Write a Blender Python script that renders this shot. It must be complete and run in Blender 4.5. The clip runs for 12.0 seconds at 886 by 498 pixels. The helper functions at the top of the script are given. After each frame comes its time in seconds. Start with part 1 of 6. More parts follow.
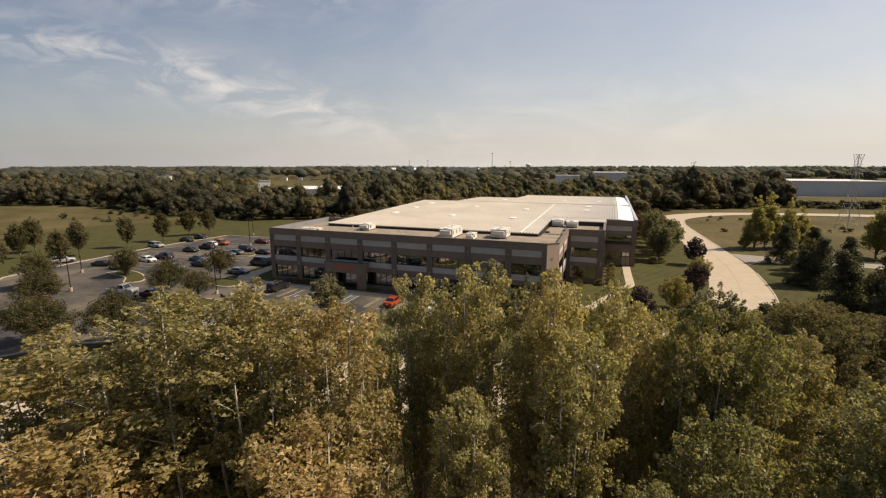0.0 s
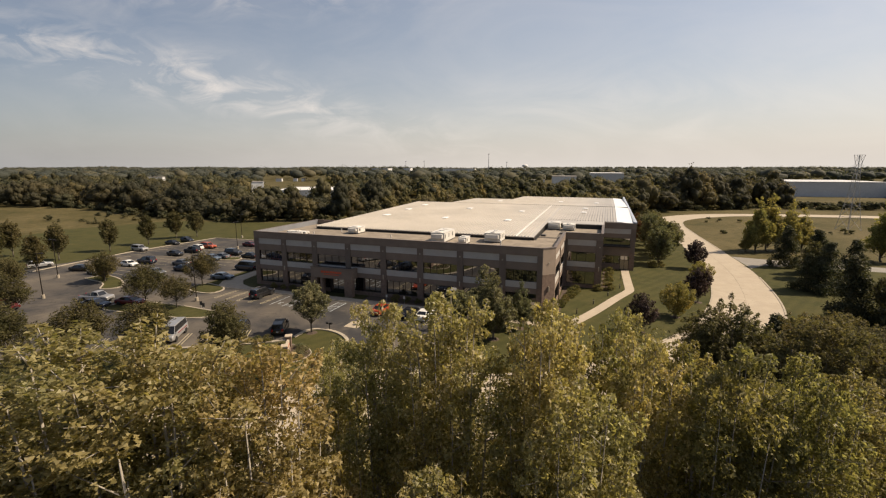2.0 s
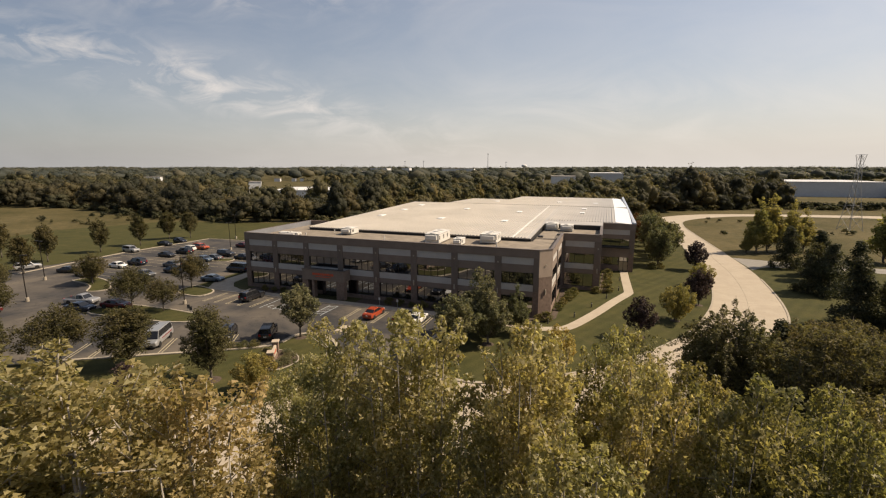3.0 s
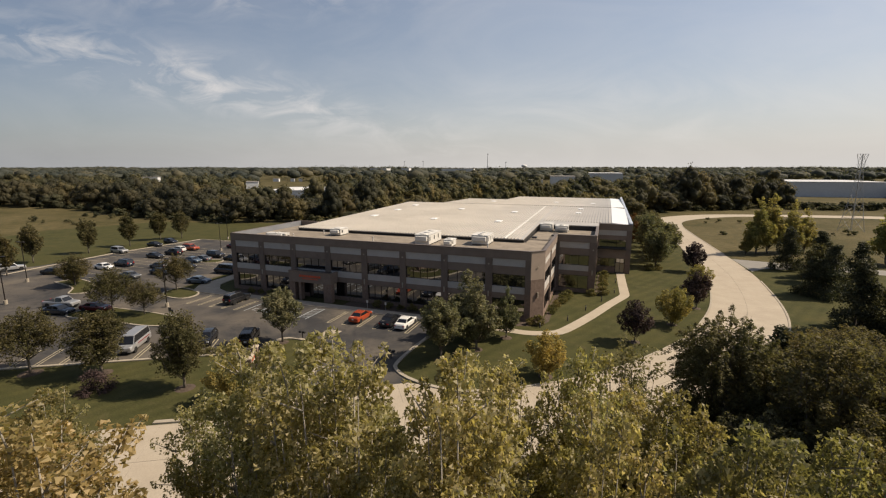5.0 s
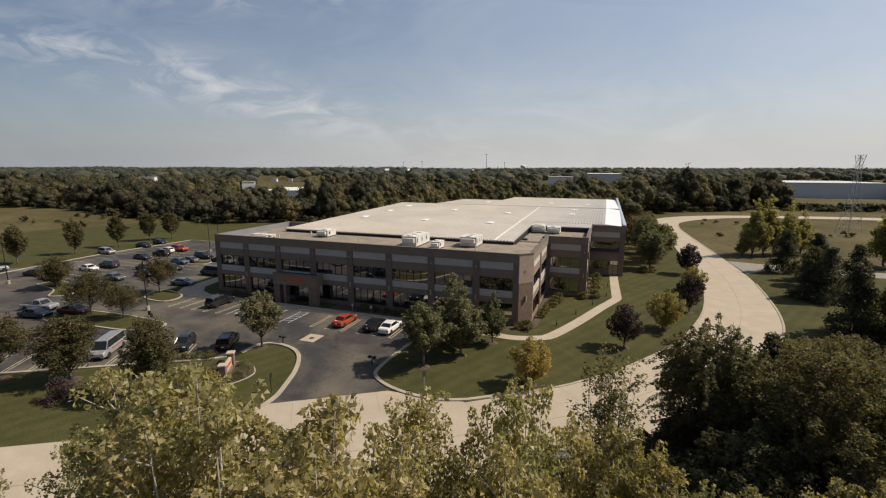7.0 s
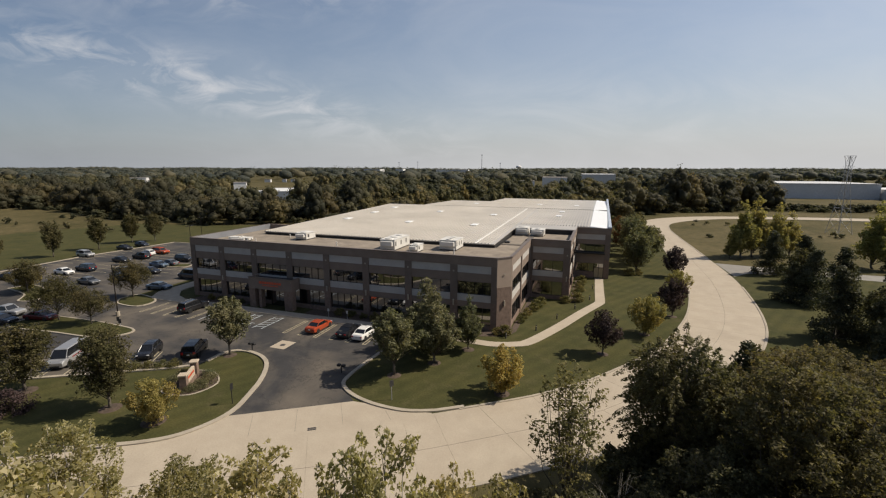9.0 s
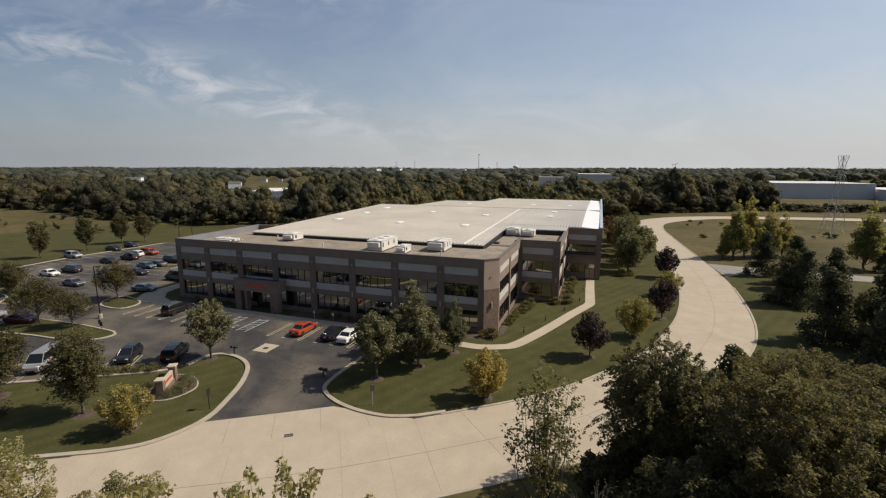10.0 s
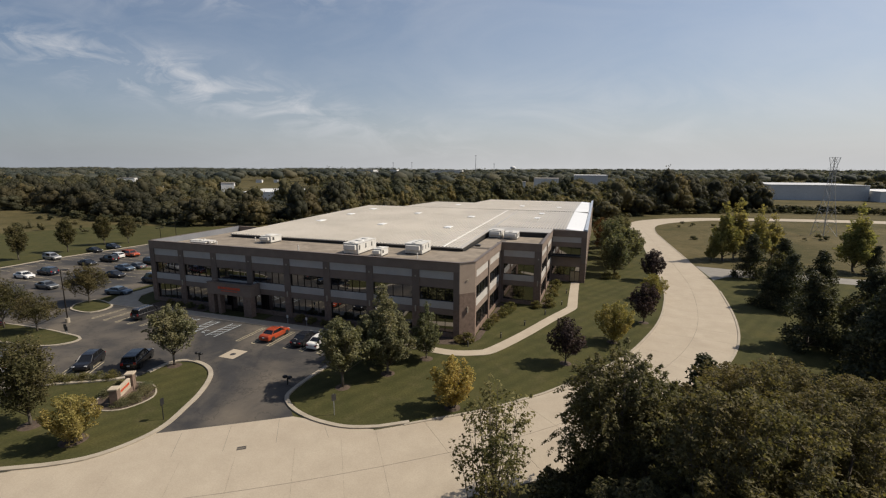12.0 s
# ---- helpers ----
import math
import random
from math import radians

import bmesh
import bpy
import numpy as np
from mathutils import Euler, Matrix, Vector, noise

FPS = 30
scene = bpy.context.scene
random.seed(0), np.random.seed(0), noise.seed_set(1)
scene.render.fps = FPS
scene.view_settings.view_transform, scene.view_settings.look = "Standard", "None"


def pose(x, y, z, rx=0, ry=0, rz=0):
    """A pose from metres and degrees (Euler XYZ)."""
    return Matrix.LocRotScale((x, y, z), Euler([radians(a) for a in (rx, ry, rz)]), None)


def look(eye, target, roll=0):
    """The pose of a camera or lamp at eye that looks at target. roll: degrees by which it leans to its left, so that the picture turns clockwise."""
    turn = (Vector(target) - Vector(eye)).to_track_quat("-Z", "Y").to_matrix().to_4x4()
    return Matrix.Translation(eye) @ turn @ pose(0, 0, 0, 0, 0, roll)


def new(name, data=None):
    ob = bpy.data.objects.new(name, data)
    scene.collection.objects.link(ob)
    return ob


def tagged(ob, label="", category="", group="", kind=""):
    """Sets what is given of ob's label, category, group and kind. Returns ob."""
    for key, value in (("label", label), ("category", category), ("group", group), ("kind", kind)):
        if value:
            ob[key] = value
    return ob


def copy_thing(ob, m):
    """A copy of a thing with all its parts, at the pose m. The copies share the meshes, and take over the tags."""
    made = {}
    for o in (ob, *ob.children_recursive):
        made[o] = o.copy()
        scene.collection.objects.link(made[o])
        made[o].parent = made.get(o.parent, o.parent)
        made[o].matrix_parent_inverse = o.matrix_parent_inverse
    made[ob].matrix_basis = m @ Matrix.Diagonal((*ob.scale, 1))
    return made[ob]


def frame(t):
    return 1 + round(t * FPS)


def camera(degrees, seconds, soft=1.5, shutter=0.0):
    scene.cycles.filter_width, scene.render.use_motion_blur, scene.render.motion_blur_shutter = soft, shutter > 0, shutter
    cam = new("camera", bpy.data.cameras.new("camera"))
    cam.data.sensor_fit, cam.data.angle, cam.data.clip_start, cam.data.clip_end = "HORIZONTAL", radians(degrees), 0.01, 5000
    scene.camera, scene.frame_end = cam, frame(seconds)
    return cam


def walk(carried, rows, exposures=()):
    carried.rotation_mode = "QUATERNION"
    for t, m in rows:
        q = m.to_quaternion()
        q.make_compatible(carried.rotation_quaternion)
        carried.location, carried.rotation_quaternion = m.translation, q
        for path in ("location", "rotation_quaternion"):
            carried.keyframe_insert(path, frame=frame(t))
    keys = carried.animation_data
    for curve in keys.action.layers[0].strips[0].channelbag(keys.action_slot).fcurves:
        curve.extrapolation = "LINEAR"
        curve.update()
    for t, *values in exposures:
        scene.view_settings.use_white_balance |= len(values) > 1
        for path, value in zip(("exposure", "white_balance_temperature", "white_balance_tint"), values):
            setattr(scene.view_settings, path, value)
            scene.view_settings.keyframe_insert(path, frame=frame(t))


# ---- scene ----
cam = camera(89.0, 12.0, soft=1.2)
PATH = [
    (0, (9.478, -75.983, 23.882), (8.796, -74.138, 23.518), -0.0),
    (0.5, (9.262, -75.224, 23.883), (8.587, -73.377, 23.522), -0.1),
    (1, (9.121, -74.34, 23.913), (8.449, -72.492, 23.553), -0.0),
    (1.5, (9.053, -73.24, 23.906), (8.384, -71.39, 23.546), 0.0),
    (2, (9.074, -72.044, 23.889), (8.405, -70.194, 23.528), 0.0),
    (2.5, (9.055, -70.883, 23.873), (8.388, -69.032, 23.512), 0.0),
    (3, (9.237, -69.835, 23.809), (8.57, -67.984, 23.448), 0.0),
    (5, (10.119, -67.103, 23.593), (9.451, -65.253, 23.233), -0.0),
    (5.5, (10.331, -66.48, 23.569), (9.661, -64.631, 23.208), 0.0),
    (6, (10.656, -65.805, 23.57), (9.988, -63.955, 23.209), 0.0),
    (6.5, (10.988, -65.247, 23.598), (10.321, -63.396, 23.239), 0.0),
    (7, (11.419, -64.772, 23.599), (10.753, -62.92, 23.24), 0.1),
    (9, (13.623, -62.163, 23.781), (12.971, -60.306, 23.424), 0.1),
    (9.5, (14.245, -61.408, 23.834), (13.598, -59.549, 23.476), 0.2),
    (10, (14.864, -60.795, 23.854), (14.222, -58.935, 23.496), 0.1),
    (10.5, (15.513, -60.2, 23.892), (14.872, -58.34, 23.535), 0.1),
    (11, (16.156, -59.543, 23.895), (15.516, -57.682, 23.54), 0.1),
    (11.5, (16.802, -58.844, 23.893), (16.164, -56.982, 23.537), 0.2),
    (12, (17.415, -58.137, 23.863), (16.781, -56.274, 23.509), 0.2),
]
walk(cam, [(t, look(eye, goal, roll)) for t, eye, goal, roll in PATH],
     [(0, 0.42, 7150, 14), (2.5, 0.41, 7150, 14), (5.5, 0.24, 6600, 12), (9.5, 0.14, 6250, 11), (12, 0.12, 6200, 11)])

# ---- world, sun ----
SUN_AZ, SUN_EL = 64.0, 45.5        # clockwise from +y, degrees
world = bpy.data.worlds.new("sky")
scene.world = world
world.use_nodes = True
wt = world.node_tree
wt.nodes.clear()
w_out = wt.nodes.new("ShaderNodeOutputWorld")
w_bg = wt.nodes.new("ShaderNodeBackground")
w_sky = wt.nodes.new("ShaderNodeTexSky")
w_sky.sky_type = "NISHITA"
w_sky.sun_disc = False
w_sky.sun_elevation = radians(SUN_EL)
w_sky.sun_rotation = radians(SUN_AZ)
w_sky.air_density, w_sky.dust_density, w_sky.ozone_density = 1.0, 1.8, 1.0
w_bg.inputs["Strength"].default_value = 0.081
# thin cirrus: streaked noise on the sky dome, denser low down
w_co = wt.nodes.new("ShaderNodeTexCoord")
w_sep = wt.nodes.new("ShaderNodeSeparateXYZ")
wt.links.new(w_co.outputs["Generated"], w_sep.inputs[0])


def w_math(op, a, b=None):
    n = wt.nodes.new("ShaderNodeMath")
    n.operation = op
    for k, v in enumerate((a, b)):
        if v is None:
            continue
        if isinstance(v, (int, float)):
            n.inputs[k].default_value = v
        else:
            wt.links.new(v, n.inputs[k])
    return n.outputs[0]


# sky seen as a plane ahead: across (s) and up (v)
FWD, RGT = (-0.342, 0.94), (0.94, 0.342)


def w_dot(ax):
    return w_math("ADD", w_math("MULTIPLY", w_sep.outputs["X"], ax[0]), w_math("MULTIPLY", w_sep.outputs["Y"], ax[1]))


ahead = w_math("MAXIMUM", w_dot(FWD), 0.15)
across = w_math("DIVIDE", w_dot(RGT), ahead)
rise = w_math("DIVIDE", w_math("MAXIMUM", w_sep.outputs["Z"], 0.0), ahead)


def bell(x, centre, width):
    q = w_math("DIVIDE", w_math("SUBTRACT", x, centre), width)
    return w_math("POWER", 2.718, w_math("MULTIPLY", w_math("MULTIPLY", q, q), -1.0))


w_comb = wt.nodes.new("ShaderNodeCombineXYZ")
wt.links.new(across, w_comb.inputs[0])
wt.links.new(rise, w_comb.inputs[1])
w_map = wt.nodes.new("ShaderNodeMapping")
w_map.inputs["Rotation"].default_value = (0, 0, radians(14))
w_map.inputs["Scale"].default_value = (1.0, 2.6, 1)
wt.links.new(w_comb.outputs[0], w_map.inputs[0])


def wisp(scale, lo, hi, rough=0.6, distortion=0.9):
    n = wt.nodes.new("ShaderNodeTexNoise")
    n.inputs["Scale"].default_value, n.inputs["Detail"].default_value = scale, 9
    n.inputs["Roughness"].default_value, n.inputs["Distortion"].default_value = rough, distortion
    wt.links.new(w_map.outputs[0], n.inputs["Vector"])
    r = wt.nodes.new("ShaderNodeMapRange")
    r.inputs[1].default_value, r.inputs[2].default_value = lo, hi
    wt.links.new(n.outputs["Fac"], r.inputs[0])
    return r.outputs[0]


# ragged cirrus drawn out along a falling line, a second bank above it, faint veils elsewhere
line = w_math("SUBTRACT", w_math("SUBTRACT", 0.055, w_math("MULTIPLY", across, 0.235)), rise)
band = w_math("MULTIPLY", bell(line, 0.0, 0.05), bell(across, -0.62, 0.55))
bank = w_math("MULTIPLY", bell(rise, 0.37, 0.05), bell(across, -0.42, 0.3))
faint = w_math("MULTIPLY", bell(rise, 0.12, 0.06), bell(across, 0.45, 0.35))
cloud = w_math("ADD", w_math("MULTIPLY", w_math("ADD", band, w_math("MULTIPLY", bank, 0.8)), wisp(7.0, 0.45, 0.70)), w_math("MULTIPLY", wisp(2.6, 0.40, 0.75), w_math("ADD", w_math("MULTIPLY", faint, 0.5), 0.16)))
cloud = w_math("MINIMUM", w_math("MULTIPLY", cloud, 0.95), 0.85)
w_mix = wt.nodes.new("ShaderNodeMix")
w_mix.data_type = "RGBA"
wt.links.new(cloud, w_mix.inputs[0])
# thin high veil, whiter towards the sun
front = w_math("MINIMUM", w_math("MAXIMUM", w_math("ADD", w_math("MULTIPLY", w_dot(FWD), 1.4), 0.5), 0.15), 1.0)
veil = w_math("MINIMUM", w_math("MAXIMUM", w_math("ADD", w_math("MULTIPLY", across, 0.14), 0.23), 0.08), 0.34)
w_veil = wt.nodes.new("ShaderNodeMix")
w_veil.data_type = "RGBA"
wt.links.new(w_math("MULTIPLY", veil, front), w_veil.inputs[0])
wt.links.new(w_sky.outputs[0], w_veil.inputs[6])
w_veil.inputs[7].default_value = (6.1, 6.8, 7.7, 1)
# pale haze thickening towards the horizon
haze = w_math("POWER", w_math("SUBTRACT", 1.0, w_math("MINIMUM", w_math("MAXIMUM", w_sep.outputs["Z"], 0.0), 1.0)), 9.0)
w_haze = wt.nodes.new("ShaderNodeMix")
w_haze.data_type = "RGBA"
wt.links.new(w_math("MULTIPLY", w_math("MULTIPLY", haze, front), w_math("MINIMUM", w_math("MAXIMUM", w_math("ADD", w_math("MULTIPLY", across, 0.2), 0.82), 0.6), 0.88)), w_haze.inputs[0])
wt.links.new(w_veil.outputs[2], w_haze.inputs[6])
w_haze.inputs[7].default_value = (6.8, 6.7, 6.45, 1)
wt.links.new(w_haze.outputs[2], w_mix.inputs[6])
w_mix.inputs[7].default_value = (8.4, 8.2, 7.9, 1)
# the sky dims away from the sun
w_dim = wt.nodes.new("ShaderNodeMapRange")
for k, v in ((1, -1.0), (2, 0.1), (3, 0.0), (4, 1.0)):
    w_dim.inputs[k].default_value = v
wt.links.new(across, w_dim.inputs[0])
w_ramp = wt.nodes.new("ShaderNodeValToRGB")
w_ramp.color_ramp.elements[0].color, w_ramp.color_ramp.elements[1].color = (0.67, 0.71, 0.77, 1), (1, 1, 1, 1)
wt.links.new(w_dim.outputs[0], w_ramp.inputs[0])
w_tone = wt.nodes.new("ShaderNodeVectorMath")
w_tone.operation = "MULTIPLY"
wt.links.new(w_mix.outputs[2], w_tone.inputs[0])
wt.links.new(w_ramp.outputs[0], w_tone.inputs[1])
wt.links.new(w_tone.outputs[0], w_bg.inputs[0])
wt.links.new(w_bg.outputs[0], w_out.inputs[0])

sun = new("sun", bpy.data.lights.new("sun", "SUN"))
sun.data.energy, sun.data.angle, sun.data.color = 5.0, radians(0.53), (1.0, 0.88, 0.70)
sun_way = Vector((math.sin(radians(SUN_AZ)) * math.cos(radians(SUN_EL)), math.cos(radians(SUN_AZ)) * math.cos(radians(SUN_EL)), math.sin(radians(SUN_EL))))
sun.matrix_world = look(sun_way * 300, (0, 0, 0))


# ---- materials ----
def material(name, build):
    m = bpy.data.materials.new(name)
    m.use_nodes = True
    nt = m.node_tree
    nt.nodes.clear()
    out = nt.nodes.new("ShaderNodeOutputMaterial")
    nt.links.new(build(nt), out.inputs[0])
    return m


def principled(nt, rough=0.7, metal=0.0, spec=0.5):
    b = nt.nodes.new("ShaderNodeBsdfPrincipled")
    b.inputs["Roughness"].default_value, b.inputs["Metallic"].default_value = rough, metal
    b.inputs["Specular IOR Level"].default_value = spec
    return b


def noise_ramp(nt, scale, stops, detail=5, rough=0.55, space="Object", stretch=None, distortion=0.0):
    co = nt.nodes.new("ShaderNodeTexCoord")
    if space == "World":
        geo = nt.nodes.new("ShaderNodeNewGeometry")
        src = geo.outputs["Position"]
    else:
        src = co.outputs[space]
    if stretch:
        mp = nt.nodes.new("ShaderNodeMapping")
        mp.inputs["Scale"].default_value = stretch
        nt.links.new(src, mp.inputs[0])
        src = mp.outputs[0]
    n = nt.nodes.new("ShaderNodeTexNoise")
    n.inputs["Scale"].default_value, n.inputs["Detail"].default_value, n.inputs["Roughness"].default_value = scale, detail, rough
    n.inputs["Distortion"].default_value = distortion
    nt.links.new(src, n.inputs["Vector"])
    r = nt.nodes.new("ShaderNodeValToRGB")
    while len(r.color_ramp.elements) < len(stops):
        r.color_ramp.elements.new(0.5)
    for e, (p, c) in zip(r.color_ramp.elements, stops):
        e.position = p
        e.color = (*c, 1) if len(c) == 3 else c
    nt.links.new(n.outputs["Fac"], r.inputs[0])
    return r.outputs[0], n.outputs["Fac"]


def mixed(nt, a, b, fac=0.5, mode="MIX"):
    m = nt.nodes.new("ShaderNodeMix")
    m.data_type, m.blend_type = "RGBA", mode
    for k, v in ((0, fac), (6, a), (7, b)):
        if isinstance(v, (int, float)):
            m.inputs[k].default_value = v
        elif isinstance(v, tuple):
            m.inputs[k].default_value = (*v, 1)
        else:
            nt.links.new(v, m.inputs[k])
    return m.outputs[2]


def bump(nt, b, height, strength=0.3, dist=0.02):
    n = nt.nodes.new("ShaderNodeBump")
    n.inputs["Strength"].default_value, n.inputs["Distance"].default_value = strength, dist
    nt.links.new(height, n.inputs["Height"])
    nt.links.new(n.outputs[0], b.inputs["Normal"])


def g3(v):
    return (v, v, v)


def surface(name, dark, light, scale=3.0, fine=40.0, rough=0.8, metal=0.0, relief=0.2, space="World", spec=0.4, stain=None, stretch=None):
    """Two scales of variation between two colours, optional broad stains, fine relief."""
    def build(nt):
        b = principled(nt, rough, metal, spec)
        big, _ = noise_ramp(nt, scale, [(0.3, dark), (0.7, light)], space=space, stretch=stretch)
        small, h = noise_ramp(nt, fine, [(0.25, g3(0.72)), (0.75, g3(1.0))], space=space)
        col = mixed(nt, big, small, 0.7, "MULTIPLY")
        if stain:
            st, _ = noise_ramp(nt, stain[0], [(0.45, g3(1.0)), (0.7, g3(stain[1]))], space=space, distortion=1.0)
            col = mixed(nt, col, st, 1.0, "MULTIPLY")
        nt.links.new(col, b.inputs["Base Color"])
        bump(nt, b, h, relief)
        return b.outputs[0]
    return material(name, build)


def grass_build(nt):
    b = principled(nt, 0.95, 0, 0.1)
    big, _ = noise_ramp(nt, 0.035, [(0.32, (0.075, 0.068, 0.028)), (0.5, (0.115, 0.095, 0.045)), (0.7, (0.155, 0.125, 0.065))], space="World", detail=6)
    mid, _ = noise_ramp(nt, 0.35, [(0.3, (0.55, 0.62, 0.55)), (0.7, (1.1, 1.05, 1.0))], space="World", detail=8, rough=0.65)
    fine, h = noise_ramp(nt, 9.0, [(0.3, g3(0.6)), (0.7, g3(1.0))], space="World", detail=8)
    col = mixed(nt, mixed(nt, big, mid, 1.0, "MULTIPLY"), fine, 0.8, "MULTIPLY")
    nt.links.new(col, b.inputs["Base Color"])
    bump(nt, b, h, 0.6, 0.08)
    return b.outputs[0]


def lawn_build(nt):
    b = principled(nt, 0.95, 0, 0.1)
    geo = nt.nodes.new("ShaderNodeNewGeometry")
    mp = nt.nodes.new("ShaderNodeMapping")
    mp.inputs["Rotation"].default_value = (0, 0, radians(28))
    nt.links.new(geo.outputs["Position"], mp.inputs[0])
    wv = nt.nodes.new("ShaderNodeTexWave")
    wv.inputs["Scale"].default_value, wv.inputs["Distortion"].default_value, wv.inputs["Detail"].default_value = 0.16, 1.2, 2
    wv.inputs["Detail Scale"].default_value = 0.4
    nt.links.new(mp.outputs[0], wv.inputs["Vector"])
    r = nt.nodes.new("ShaderNodeValToRGB")
    r.color_ramp.elements[0].color, r.color_ramp.elements[1].color = (0.075, 0.075, 0.029, 1), (0.088, 0.086, 0.033, 1)
    nt.links.new(wv.outputs["Fac"], r.inputs[0])
    mid, _ = noise_ramp(nt, 0.2, [(0.28, (0.55, 0.6, 0.55)), (0.5, (0.78, 0.78, 0.75)), (0.74, (1.0, 0.93, 0.85))], space="World", detail=9, rough=0.65)
    fine, h = noise_ramp(nt, 5.0, [(0.3, g3(0.5)), (0.7, g3(1.1))], space="World", detail=9, rough=0.7)
    dry, _ = noise_ramp(nt, 0.45, [(0.52, g3(0.0)), (0.74, g3(0.55))], space="World", detail=8, rough=0.7)
    col = mixed(nt, mixed(nt, r.outputs[0], mid, 1.0, "MULTIPLY"), (0.115, 0.095, 0.048), dry)
    col = mixed(nt, col, fine, 0.8, "MULTIPLY")
    nt.links.new(col, b.inputs["Base Color"])
    bump(nt, b, h, 0.5, 0.05)
    return b.outputs[0]


def foliage(name, dark, light, warm, amount=0.3, patches=0.35, lo=(0.8, 0.85, 0.8), hi=(1.0, 0.95, 0.88), mid=0.72, rough=0.7, gloss=0.2, by_tree=False):
    """Leaves: colour varies leaf by leaf and tree by tree; light comes partly through."""
    def build(nt):
        geo = nt.nodes.new("ShaderNodeNewGeometry")
        oi = nt.nodes.new("ShaderNodeObjectInfo")
        r = nt.nodes.new("ShaderNodeValToRGB")
        r.color_ramp.elements.new(0.5)
        for e, (p, c) in zip(r.color_ramp.elements, ((0.0, dark), (mid, light), (1.0, warm))):
            e.position, e.color = p, (*c, 1)
        nt.links.new(geo.outputs["Random Per Island"], r.inputs[0])
        tint = nt.nodes.new("ShaderNodeValToRGB")
        tint.color_ramp.elements[0].color, tint.color_ramp.elements[1].color = (0.8, 0.85, 0.78, 1), (1.0, 0.94, 0.88, 1)
        nt.links.new(oi.outputs["Random"], tint.inputs[0])
        patch, _ = noise_ramp(nt, patches, [(0.35, lo), (0.65, hi)], space="World", detail=3)
        col = mixed(nt, mixed(nt, r.outputs[0], tint.outputs[0], 1.0, "MULTIPLY"), patch, 1.0, "MULTIPLY")
        if by_tree:
            at = nt.nodes.new("ShaderNodeAttribute")
            at.attribute_name = "tone"
            kind = nt.nodes.new("ShaderNodeValToRGB")
            kind.color_ramp.elements.new(0.5)
            for e, (p, c) in zip(kind.color_ramp.elements, ((0.0, (0.52, 0.6, 0.62)), (0.55, (0.9, 0.92, 0.9)), (1.0, (1.3, 1.14, 0.86)))):
                e.position, e.color = p, (*c, 1)
            nt.links.new(at.outputs["Fac"], kind.inputs[0])
            col = mixed(nt, col, kind.outputs[0], 1.0, "MULTIPLY")
        b = principled(nt, rough, 0, gloss)
        nt.links.new(col, b.inputs["Base Color"])
        tr = nt.nodes.new("ShaderNodeBsdfTranslucent")
        nt.links.new(mixed(nt, col, (1.0, 1.0, 0.58), 1.0, "MULTIPLY"), tr.inputs[0])
        mx = nt.nodes.new("ShaderNodeMixShader")
        mx.inputs[0].default_value = amount
        nt.links.new(b.outputs[0], mx.inputs[1])
        nt.links.new(tr.outputs[0], mx.inputs[2])
        return mx.outputs[0]
    return material(name, build)


def glass_build(nt):
    g = nt.nodes.new("ShaderNodeBsdfGlossy")
    g.inputs["Color"].default_value, g.inputs["Roughness"].default_value = (0.55, 0.56, 0.58, 1), 0.02
    d = nt.nodes.new("ShaderNodeBsdfDiffuse")
    d.inputs["Color"].default_value = (0.012, 0.013, 0.014, 1)
    mx = nt.nodes.new("ShaderNodeMixShader")
    mx.inputs[0].default_value = 0.5
    nt.links.new(d.outputs[0], mx.inputs[1])
    nt.links.new(g.outputs[0], mx.inputs[2])
    return mx.outputs[0]


def paint(name, col, rough=0.25, metal=0.0):
    def build(nt):
        b = principled(nt, rough, metal, 0.5)
        b.inputs["Coat Weight"].default_value, b.inputs["Coat Roughness"].default_value = 0.4, 0.06
        c, _ = noise_ramp(nt, 2.0, [(0.3, tuple(v * 0.85 for v in col)), (0.7, col)])
        nt.links.new(c, b.inputs["Base Color"])
        return b.outputs[0]
    return material(name, build)


GRASS = material("rough_grass", grass_build)
LAWN = material("mown_lawn", lawn_build)


def asphalt_build(nt):
    b = principled(nt, 0.9, 0, 0.3)
    base, _ = noise_ramp(nt, 0.5, [(0.3, (0.032, 0.032, 0.034)), (0.7, (0.049, 0.047, 0.047))], space="World")
    worn, _ = noise_ramp(nt, 0.085, [(0.42, g3(0.0)), (0.66, g3(0.66))], space="World", detail=8, rough=0.6, distortion=0.5)
    streak, _ = noise_ramp(nt, 0.3, [(0.5, g3(0.0)), (0.78, g3(0.4))], space="World", detail=7, stretch=(0.16, 1.0, 1.0), distortion=0.5)
    crack, _ = noise_ramp(nt, 0.22, [(0.488, g3(0.0)), (0.5, g3(0.5)), (0.512, g3(0.0))], space="World", detail=6, rough=0.6)
    fine, h = noise_ramp(nt, 18, [(0.25, g3(0.7)), (0.75, g3(1.0))], space="World")
    col = mixed(nt, base, (0.185, 0.155, 0.118), worn)
    col = mixed(nt, col, (0.14, 0.122, 0.1), streak)
    col = mixed(nt, col, (0.022, 0.021, 0.021), crack)
    nt.links.new(mixed(nt, col, fine, 0.7, "MULTIPLY"), b.inputs["Base Color"])
    bump(nt, b, h, 0.25)
    return b.outputs[0]


